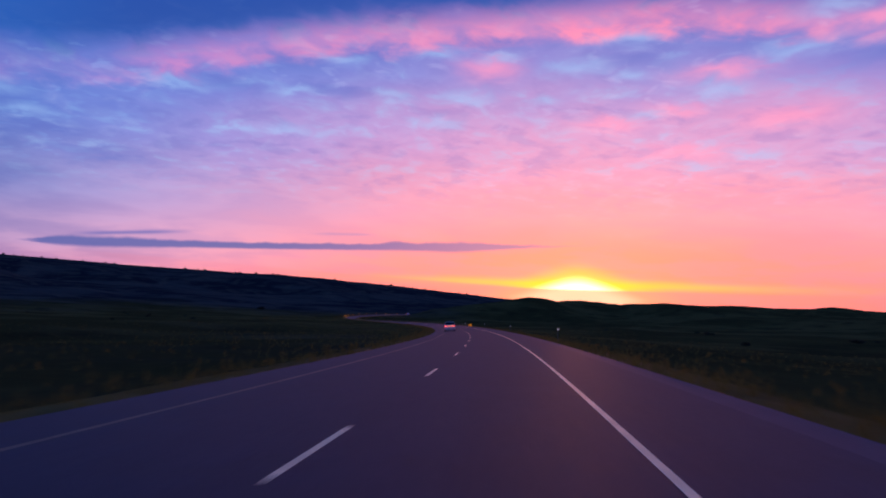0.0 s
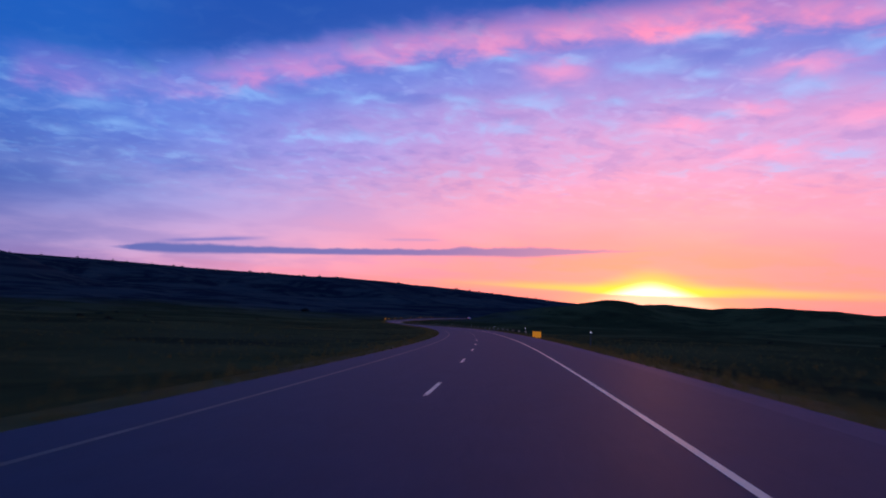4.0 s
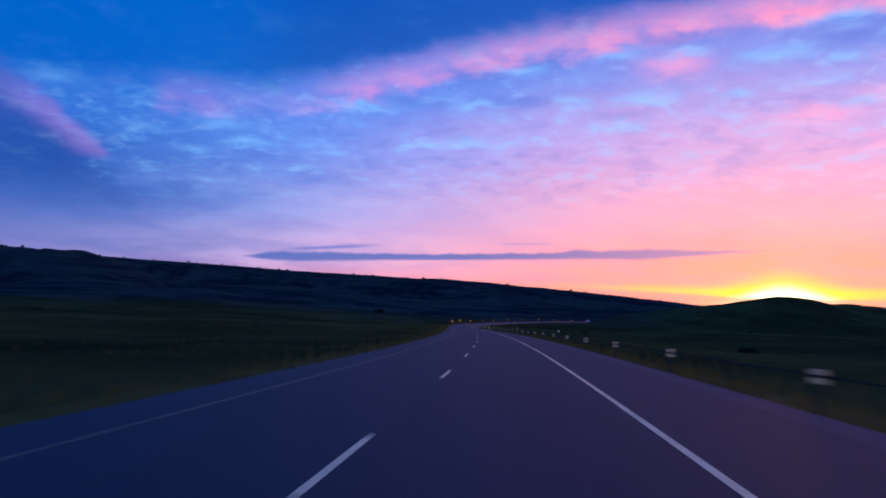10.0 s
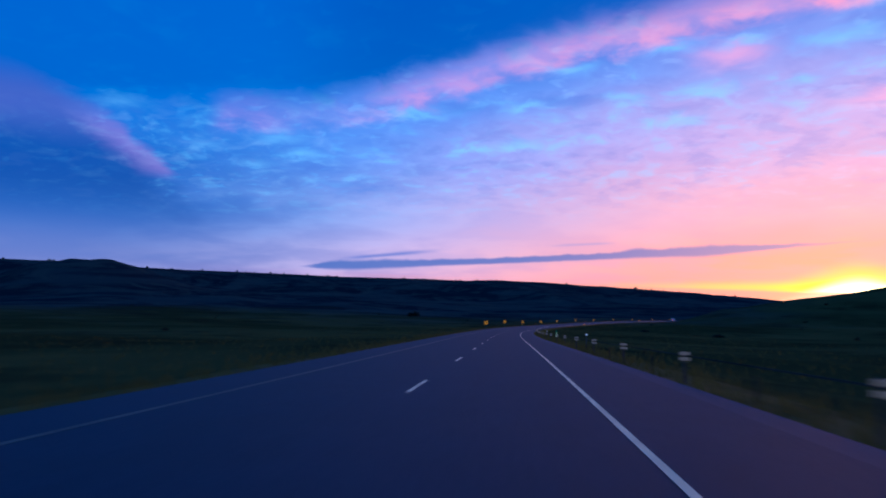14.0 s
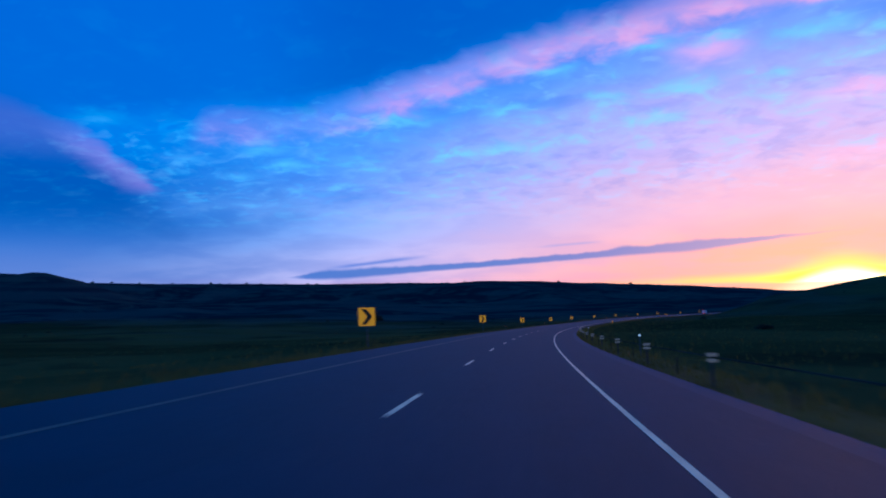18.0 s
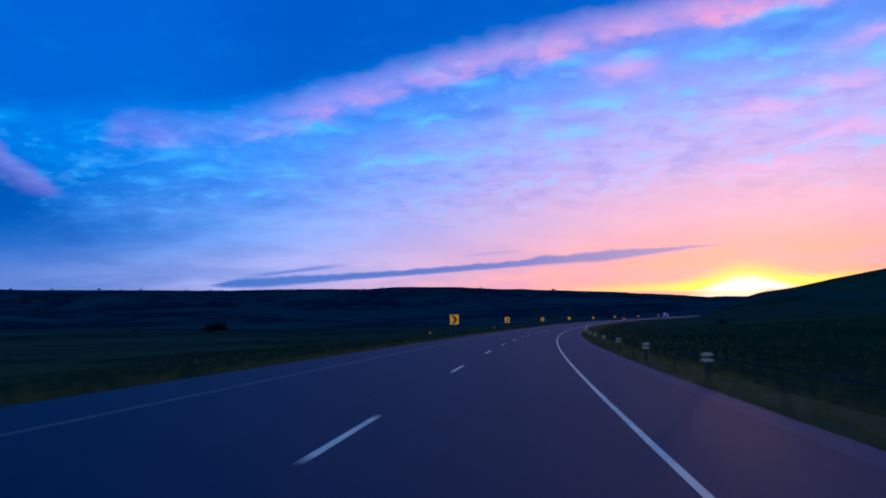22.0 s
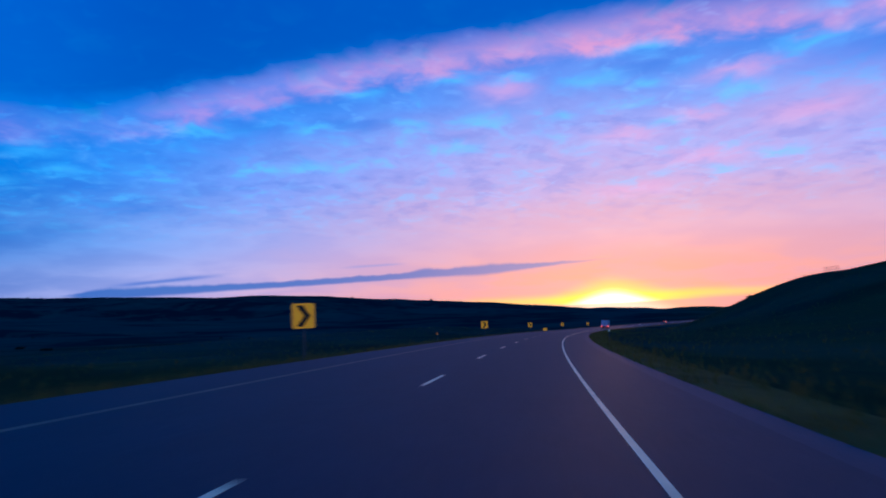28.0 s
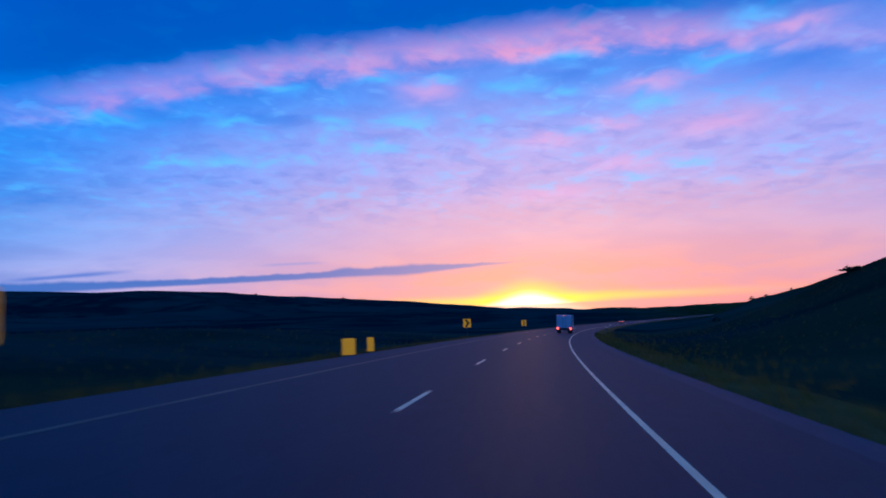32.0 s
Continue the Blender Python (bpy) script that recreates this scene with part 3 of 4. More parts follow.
road = ribbon("road", -5.95, 3.92, -250, 1890, 5, 0.0, ASPHALT, 0.3)
tagged(road, "two-lane dark grey asphalt carriageway of a divided highway", "road", kind="structure")
shoulder_r = ribbon("shoulder", 3.92, ROAD_HALF_R, -250, 1890, 5, -0.004, SHOULDER, 0.3)
shoulder_l = ribbon("shoulder", ROAD_HALF_L, -5.95, -250, 1890, 5, -0.004, ASPHALT, 0.3)
tagged(shoulder_r, "pale worn edge of the highway shoulder beside the grass verge", "shoulder", kind="structure")
tagged(shoulder_l, "dark paved highway shoulder beside the grassy median", "shoulder", kind="structure")
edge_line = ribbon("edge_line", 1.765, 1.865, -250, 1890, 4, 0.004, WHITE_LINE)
tagged(edge_line, "solid white painted edge line on the asphalt", "road marking", kind="structure")
yellow_line = ribbon("yellow_line", -5.56, -5.42, -250, 1890, 4, 0.004, YELLOW_LINE)
tagged(yellow_line, "worn dull yellow edge line beside the median", "road marking", kind="structure")
DASH_START, DASH_GAP, DASH_LONG = 5.95, 12.19, 3.05
k = 0
while DASH_START + k * DASH_GAP < 1500:
    s = DASH_START - 12 * DASH_GAP + k * DASH_GAP
    s = s - 0.1 - 1.3 * float(ease(s, 440, 575))
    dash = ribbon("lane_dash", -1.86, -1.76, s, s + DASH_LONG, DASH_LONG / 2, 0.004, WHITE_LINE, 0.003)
    dash.parent = road
    k += 1


# ---- building helpers ----
def box(bm, size, at=(0, 0, 0), turn=(0, 0, 0), bevel=0.0):
    """A box of that size round a point, with its edges taken off."""
    m = pose(*at, *turn) @ Matrix.Diagonal((*size, 1))
    made = bmesh.ops.create_cube(bm, size=1.0, matrix=m)["verts"]
    if bevel:
        edges = list({e for v in made for e in v.link_edges})
        bmesh.ops.bevel(bm, geom=edges, offset=bevel, segments=1, affect="EDGES", clamp_overlap=True)
    return bm


def rod(bm, a, b, r, sides=10, r_end=None):
    a, b = Vector(a), Vector(b)
    m = Matrix.Translation((a + b) / 2) @ (b - a).to_track_quat("Z", "Y").to_matrix().to_4x4()
    bmesh.ops.create_cone(bm, cap_ends=True, segments=sides, radius1=r, radius2=r if r_end is None else r_end, depth=(b - a).length, matrix=m)
    return bm


def slab(bm, outline, y0, y1):
    """A flat plate with that outline in x and z, from y0 to y1."""
    front = [bm.verts.new((x, y0, z)) for x, z in outline]
    back = [bm.verts.new((x, y1, z)) for x, z in outline]
    n = len(outline)
    bm.faces.new(front)
    bm.faces.new(back[::-1])
    for i in range(n):
        bm.faces.new((front[i], back[i], back[(i + 1) % n], front[(i + 1) % n]))
    bmesh.ops.recalc_face_normals(bm, faces=bm.faces)
    return bm


def round_rect(w, h, r, n=4, cx=0.0, cz=0.0):
    pts = []
    for sx, sz, a0 in ((1, 1, 0), (-1, 1, 90), (-1, -1, 180), (1, -1, 270)):
        for i in range(n + 1):
            a = radians(a0 + 90 * i / n)
            pts.append((cx + sx * (w / 2 - r) + r * math.cos(a), cz + sz * (h / 2 - r) + r * math.sin(a)))
    return pts


def thing(name, label, category, group="", at=None):
    e = new(name)
    e.empty_display_size = 0.2
    if at is not None:
        e.matrix_world = at
    return tagged(e, label, category, group)


def part(name, bm, mat, parent, label="", smooth=False):
    me = bpy.data.meshes.new(name)
    bm.to_mesh(me)
    bm.free()
    me.materials.append(mat)
    if smooth:
        me.polygons.foreach_set("use_smooth", [True] * len(me.polygons))
    ob = new(name, me)
    ob.parent = parent
    return tagged(ob, label)


def piece(name, mesh, parent, m):
    """One more object on a mesh that is already there."""
    ob = new(name, mesh)
    ob.parent = parent
    ob.matrix_basis = m
    return ob


# steady glow added to the sheeting in place of headlights thrown back
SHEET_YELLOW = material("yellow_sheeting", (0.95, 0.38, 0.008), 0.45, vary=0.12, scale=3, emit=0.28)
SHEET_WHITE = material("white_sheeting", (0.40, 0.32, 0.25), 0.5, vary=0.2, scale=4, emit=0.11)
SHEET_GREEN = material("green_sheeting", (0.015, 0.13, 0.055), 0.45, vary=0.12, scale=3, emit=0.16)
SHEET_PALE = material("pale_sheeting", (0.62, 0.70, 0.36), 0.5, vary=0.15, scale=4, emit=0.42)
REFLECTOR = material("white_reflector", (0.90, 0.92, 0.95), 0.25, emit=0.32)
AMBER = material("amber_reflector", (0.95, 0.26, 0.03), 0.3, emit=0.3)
BLACK_FILM = material("black_film", (0.012, 0.012, 0.013), 0.55, vary=0.2, scale=3)
STEEL = material("galvanised_steel", (0.11, 0.11, 0.115), 0.6, 0.4, vary=0.3, scale=5, bump=0.2, bump_scale=60)
TIMBER = material("weathered_timber", (0.085, 0.070, 0.055), 0.9, vary=0.4, scale=4, bump=0.5, bump_scale=30)


# ---- signs along the bend ----
def chevron_sign():
    base = thing("chevron_sign", "yellow chevron curve sign with a black arrow on a steel post", "road sign", "chevrons round the bend")
    part("post", box(bmesh.new(), (0.06, 0.04, 2.93), (0, 0.04, 1.04), bevel=0.006), STEEL, base)
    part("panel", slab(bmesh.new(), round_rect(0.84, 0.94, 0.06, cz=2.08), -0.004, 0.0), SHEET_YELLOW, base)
    arrow = [(-0.28, 2.48), (-0.02, 2.48), (0.29, 2.08), (-0.02, 1.68), (-0.28, 1.68), (0.03, 2.08)]
    part("arrow", slab(bmesh.new(), arrow, -0.009, -0.005), BLACK_FILM, base, "black chevron arrow")
    for z in (2.33, 1.80):
        part("bracket", box(bmesh.new(), (0.5, 0.03, 0.05), (0, 0.018, z), bevel=0.004), STEEL, base)
    return base


def on_ground(s, w, turn=0.0, sink=0.0):
    x, y, _ = on_road(s, w)
    return pose(float(x), float(y), ground_z(float(x), float(y)) - sink, 0, 0, road_turn(s) + turn)


first = chevron_sign()
first.matrix_world = on_ground(637.25, -8.0, 6, 0.35)
for s, w, turn, sink in ((694.0, -8.1, 5, 0.1), (746.75, -7.8, 6, 0.3), (803.25, -7.7, 4, 0.3), (855.25, -8.2, 7, 0.2), (912.0, -8.3, 5, 0.3), (964.5, -8.0, 6, 0.35),
                         (1024.25, -8.5, 5, 0.5), (1076.25, -8.4, 6, 0.52), (1138.25, -9.3, 4, 0.4), (1182.0, -7.7, 5, 0.6)):
    copy_thing(first, on_ground(s, w, turn, sink))


def delineator(mat, label, group, high=1.15):
    base = thing("delineator", label, "delineator", group)
    part("post", box(bmesh.new(), (0.055, 0.03, high + 0.45), (0, 0.02, (high - 0.35) / 2), bevel=0.005), STEEL, base)
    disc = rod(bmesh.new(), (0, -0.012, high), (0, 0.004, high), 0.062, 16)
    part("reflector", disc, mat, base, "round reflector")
    part("backing", rod(bmesh.new(), (0, 0.004, high), (0, 0.010, high), 0.070, 16), STEEL, base)
    return base


first = delineator(REFLECTOR, "slim steel roadside post with a round white reflector", "delineator posts on the verge")
first.matrix_world = on_ground(60, 6.2)
for s, w in ((117, 6.2), (172, 6.1), (228, 6.3), (282, 6.0), (336, 5.8), (397, 6.4), (450, 6.2), (519, 6.2), (580, 6.3), (641, 6.1), (702, 6.2),
             (885, 6.2), (946, 6.3), (1007, 6.2), (1068, 6.1), (1163, 6.2), (1224, 6.2), (1285, 6.2)):
    copy_thing(first, on_ground(s, w))
amber = delineator(AMBER, "slim steel roadside post with an amber reflector", "delineator posts in the median", 0.75)
amber.matrix_world = on_ground(722, -8.1)
for s in (793, 838, 885, 940, 993):
    copy_thing(amber, on_ground(s, -8.1))


def mile_marker():
    base = thing("mile_marker", "narrow green mile marker with pale unreadable characters", "road sign", at=on_ground(600.2, 8.9, 0, 0.2))
    part("post", box(bmesh.new(), (0.06, 0.04, 2.0), (0, 0.03, 0.55), bevel=0.005), STEEL, base)
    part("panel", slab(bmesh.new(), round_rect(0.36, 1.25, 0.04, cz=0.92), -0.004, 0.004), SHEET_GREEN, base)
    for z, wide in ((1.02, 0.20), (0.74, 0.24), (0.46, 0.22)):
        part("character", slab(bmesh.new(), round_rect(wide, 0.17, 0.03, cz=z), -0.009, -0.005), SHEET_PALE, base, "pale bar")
    return base


mile_marker()


def end_marker(wide, high, middle):
    base = thing("end_marker", "plain yellow reflective end marker standing low on the verge", "road marker", "end markers of the guardrails")
    part("post", box(bmesh.new(), (0.08, 0.06, middle + high / 2 + 0.35), (0, 0.04, (middle + high / 2 - 0.35) / 2), bevel=0.006), TIMBER, base)
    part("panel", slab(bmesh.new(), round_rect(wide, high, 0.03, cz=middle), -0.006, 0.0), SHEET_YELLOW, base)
    part("rim", slab(bmesh.new(), round_rect(wide + 0.02, high + 0.02, 0.035, cz=middle), 0.001, 0.008), STEEL, base)
    return base


slim = end_marker(0.32, 0.66, 0.44)
slim.matrix_world = on_ground(201.0, 4.68)
broad = end_marker(0.58, 0.70, 0.44)
broad.matrix_world = on_ground(197.3, 4.80)
for s, w, ob in ((875.2, 4.8, slim), (871.0, 4.85, slim), (1097.4, -7.75, slim), (1094.2, -7.8, broad)):
    copy_thing(ob, on_ground(s, w))


# ---- short posts with two white bars, all along the outside of the bends ----
def marker_post():
    base = thing("marker_post", "short dark post carrying two white reflective bars", "marker post", "marker posts along the verge")
    part("post", box(bmesh.new(), (0.07, 0.08, 1.10), (0, 0.05, 0.20), bevel=0.01), TIMBER, base)
    for z, tilt in ((0.535, 1.5), (0.685, -1.0)):
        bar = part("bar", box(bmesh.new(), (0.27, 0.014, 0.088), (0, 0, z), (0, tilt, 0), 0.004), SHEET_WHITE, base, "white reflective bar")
        for x in (-0.03, 0.03):
            part("bolt", rod(bmesh.new(), (x, -0.014, z), (x, -0.004, z), 0.010, 6), STEEL, bar)
    return base


# stations where the spacing of the posts starts anew, and the count of gaps to the next
POST_RUNS = ((215.4, 6), (273.8, 18), (447.3, 14), (583.0, 11), (691.4, 15), (838.3, 3))
post_stations = []
for (a, n), (b, _n) in zip(POST_RUNS, POST_RUNS[1:] + ((867.5, 0),)):
    post_stations += [a + (b - a) * i / n for i in range(n)]
post_stations.append(867.5)


def rail_offset(s):
    return 5.05


def rail_lift(s):
    return 0.15 * float(ease(s, 300, 560)) - 0.07 * float(ease(s, 700, 830))


first = None
for k, s in enumerate(post_stations):
    m = on_ground(s, rail_offset(s), 4 * math.sin(k * 1.7), -rail_lift(s))
    if first is None:
        first = marker_post()
        first.matrix_world = m
    else:
        copy_thing(first, m)


# ---- box-beam rail behind the marker posts ----
def rail_section(run):
    """One length of square steel beam along y, on a short post."""
    return box(bmesh.new(), (0.032, run, 0.032), (0, 0, 0))


RAIL = material("dark_weathered_rail", (0.070, 0.064, 0.046), 0.9, 0.0, gloss=0.0, vary=0.4, scale=2.0, bump=0.2, bump_scale=40)
guardrail = thing("guardrail", "dark weathered steel box-beam guardrail along the verge", "guardrail")
shared = None
stops = [203.0] + post_stations + [873.0]
for k, (s, e) in enumerate(zip(stops, stops[1:])):
    a, b = Vector(on_road(s, rail_offset(s) + 0.14)), Vector(on_road(e, rail_offset(e) + 0.14))
    for p, st in ((a, s), (b, e)):
        p.z = ground_z(p.x, p.y) + 0.62 + rail_lift(st)
    run = b - a
    place = Matrix.Translation((a + b) / 2) @ run.to_track_quat("Y", "Z").to_matrix().to_4x4() @ Matrix.Diagonal((1, run.length - 0.02, 1, 1))
    stand = on_ground((s + e) / 2, rail_offset((s + e) / 2) + 0.14) @ Matrix.Translation((0, 0, 0.06))
    if shared is None:
        beam = part("rail", rail_section(1.0), RAIL, guardrail)
        beam.matrix_basis = place
        shared = beam.data
        post = part("rail_post", box(bmesh.new(), (0.045, 0.06, 1.0), (0, 0, 0), bevel=0.006), RAIL, guardrail)
        post.matrix_basis = stand
    else:
        piece("rail", shared, guardrail, place)
        piece("rail_post", post.data, guardrail, stand)


# ---- vehicles, standing on the road ----
PAINT = material("white_car_paint", (0.60, 0.62, 0.68), 0.5, vary=0.06, scale=2)
SILVER = material("silver_car_paint", (0.10, 0.105, 0.12), 0.45, 0.3, vary=0.06, scale=2)
GLASS = material("tinted_glass", (0.012, 0.013, 0.018), 0.06)
TYRE = material("tyre_rubber", (0.016, 0.016, 0.017), 0.85, vary=0.3, scale=8, bump=0.3, bump_scale=60)
RIM_METAL = material("wheel_alloy", (0.30, 0.30, 0.32), 0.35, 0.8, vary=0.2, scale=6)
TRIM = material("black_trim", (0.02, 0.02, 0.022), 0.6, vary=0.2, scale=6)
LAMP_RED = material("red_lamp_lens", (0.80, 0.015, 0.012), 0.2, emit=1.5)
LAMP_CORE = material("lit_lamp", (1.0, 0.38, 0.26), 0.2, emit=3.6)
LAMP_WARM = material("lit_red_lamp", (1.0, 0.12, 0.09), 0.2, emit=4.0)
LAMP_AMBER = material("amber_lamp", (1.0, 0.34, 0.04), 0.2, emit=2.0)
# glow put into the plate itself, in place of lamp light falling on it
PLATE_GLOW = material("self_lit_plate", (0.95, 0.62, 0.16), 0.5, emit=0.9)
PLATE_INK = material("plate_characters", (0.10, 0.09, 0.10), 0.6)
ALUMINIUM = material("painted_aluminium", (0.74, 0.75, 0.80), 0.4, 0.1, vary=0.12, scale=1.5, bump=0.08, bump_scale=20)


def curve_at(table, y):
    t = np.array(table)
    return [float(np.interp(y, t[:, 0], t[:, c])) for c in range(1, t.shape[1])]


def lower_body(table, stations):
    """A car's lower body: a loft of rounded sections along y. Table rows: y, bottom, top, half width."""
    bm = bmesh.new()
    rings = []
    for y in stations:
        lo, hi, hw = curve_at(table, y)
        h = hi - lo
        half = [(0.0, lo), (hw * 0.82, lo), (hw * 0.96, lo + 0.10 * h), (hw, lo + 0.35 * h), (hw * 0.995, lo + 0.62 * h), (hw * 0.955, lo + 0.93 * h), (hw * 0.90, hi), (0.0, hi + 0.02)]
        ring = half + [(-x, z) for x, z in half[-2:0:-1]]
        rings.append([bm.verts.new((x, y, z)) for x, z in ring])
    n = len(rings[0])
    for a, b in zip(rings, rings[1:]):
        for i in range(n):
            bm.faces.new((a[i], a[(i + 1) % n], b[(i + 1) % n], b[i]))
    bm.faces.new(rings[0][::-1])
    bm.faces.new(rings[-1])
    bmesh.ops.recalc_face_normals(bm, faces=bm.faces)
    return bm


def cabin_point(table, y, f, out=0.0):
    """A point of the cabin's side at y, f of the way from belt to roof edge. Table rows: y, belt, roof, belt half width, roof half width."""
    belt, roof, wb, wr = curve_at(table, y)
    x = wb + (wr - wb) * f**1.25
    return x + out, belt + (roof - belt) * f


def cabin(table, stations):
    bm = bmesh.new()
    rings = []
    for y in stations:
        belt, roof, wb, wr = curve_at(table, y)
        half = [(wb, belt - 0.03)] + [cabin_point(table, y, f) for f in (0.25, 0.5, 0.75, 0.92)] + [(wr * 0.93, roof - 0.012), (wr * 0.55, roof + 0.018), (0, roof + 0.025)]
        ring = half + [(-x, z) for x, z in half[-2::-1]]
        rings.append([bm.verts.new((x, y, z)) for x, z in ring])
    for a, b in zip(rings, rings[1:]):
        for i in range(len(a) - 1):
            bm.faces.new((a[i], a[i + 1], b[i + 1], b[i]))
    bm.faces.new(rings[0])
    bm.faces.new(rings[-1][::-1])
    bmesh.ops.recalc_face_normals(bm, faces=bm.faces)
    return bm


def side_glass(table, y0, y1, f0, f1, side, lean0=0.0, lean1=0.0):
    bm = bmesh.new()
    rows = []
    for i in range(7):
        k = i / 6
        row = []
        for j in range(4):
            f = f0 + (f1 - f0) * j / 3
            y = y0 + (y1 - y0) * k + (lean0 * (1 - k) + lean1 * k) * j / 3
            x, z = cabin_point(table, y, f, 0.007)
            row.append(bm.verts.new((side * x, y, z)))
        rows.append(row)
    for a, b in zip(rows, rows[1:]):
        for j in range(3):
            bm.faces.new((a[j], a[j + 1], b[j + 1], b[j]))
    bmesh.ops.recalc_face_normals(bm, faces=bm.faces)
    bmesh.ops.solidify(bm, geom=bm.faces[:], thickness=0.004)
    return bm


def end_glass(table, ya, yb, fa, fb, wide, out):
    """Rear window or windscreen: a sheet over the sloping end of the cabin, between two stations."""
    bm = bmesh.new()
    rows = []
    for i in range(6):
        y = ya + (yb - ya) * (fa + (fb - fa) * i / 5)
        belt, roof, wb, wr = curve_at(table, y)
        hw = wr * wide
        rows.append([bm.verts.new((hw * q, y + out * (1 - 0.25 * q * q), roof + 0.018)) for q in (-1, -0.6, 0, 0.6, 1)])
    for a, b in zip(rows, rows[1:]):
        for j in range(4):
            bm.faces.new((a[j], a[j + 1], b[j + 1], b[j]))
    bmesh.ops.recalc_face_normals(bm, faces=bm.faces)
    bmesh.ops.solidify(bm, geom=bm.faces[:], thickness=0.004)
    return bm


def wheel(parent, x, y, r, wide, side):
    hub = new("wheel", None)
    hub.parent = parent
    hub.location = (x, y, r)
    bm = bmesh.new()
    outline = [(r * 0.62, -wide / 2), (r * 0.93, -wide / 2), (r, -wide * 0.36), (r, wide * 0.36), (r * 0.93, wide / 2), (r * 0.62, wide / 2)]
    n = 28
    rings = [[bm.verts.new((d, q * math.cos(2 * math.pi * i / n), q * math.sin(2 * math.pi * i / n))) for q, d in outline] for i in range(n)]
    for i in range(n):
        a, b = rings[i], rings[(i + 1) % n]
        for j in range(len(outline)):
            bm.faces.new((a[j], a[(j + 1) % len(outline)], b[(j + 1) % len(outline)], b[j]))
    bmesh.ops.recalc_face_normals(bm, faces=bm.faces)
    part("tyre", bm, TYRE, hub, smooth=True)
    bm = rod(bmesh.new(), (side * wide * 0.10, 0, 0), (side * wide * 0.44, 0, 0), r * 0.63, 24, r * 0.60)
    rod(bm, (side * wide * 0.44, 0, 0), (side * wide * 0.50, 0, 0), r * 0.18, 12)
    for i in range(6):
        a = math.pi * i / 3
        c, s_ = math.cos(a), math.sin(a)
        rod(bm, (side * wide * 0.46, c * r * 0.15, s_ * r * 0.15), (side * wide * 0.44, c * r * 0.58, s_ * r * 0.58), r * 0.07, 6)
    part("rim", bm, RIM_METAL, hub)
    return hub


def tail_lamp(parent, x, y, z, wide, high, side, core=None):
    lens = part("tail_lamp", box(bmesh.new(), (wide, 0.16, high), (x, y, z), (0, 0, side * 12), 0.02), LAMP_RED, parent, "lit red tail lamp")
    for k in (-0.24, 0.24):
        part("bulb", box(bmesh.new(), (wide * 0.30, 0.02, high * 0.5), (x + k * wide, y - 0.086 + side * k * wide * 0.22, z), (0, 0, side * 12), 0.008), core or LAMP_CORE, lens)
    return lens


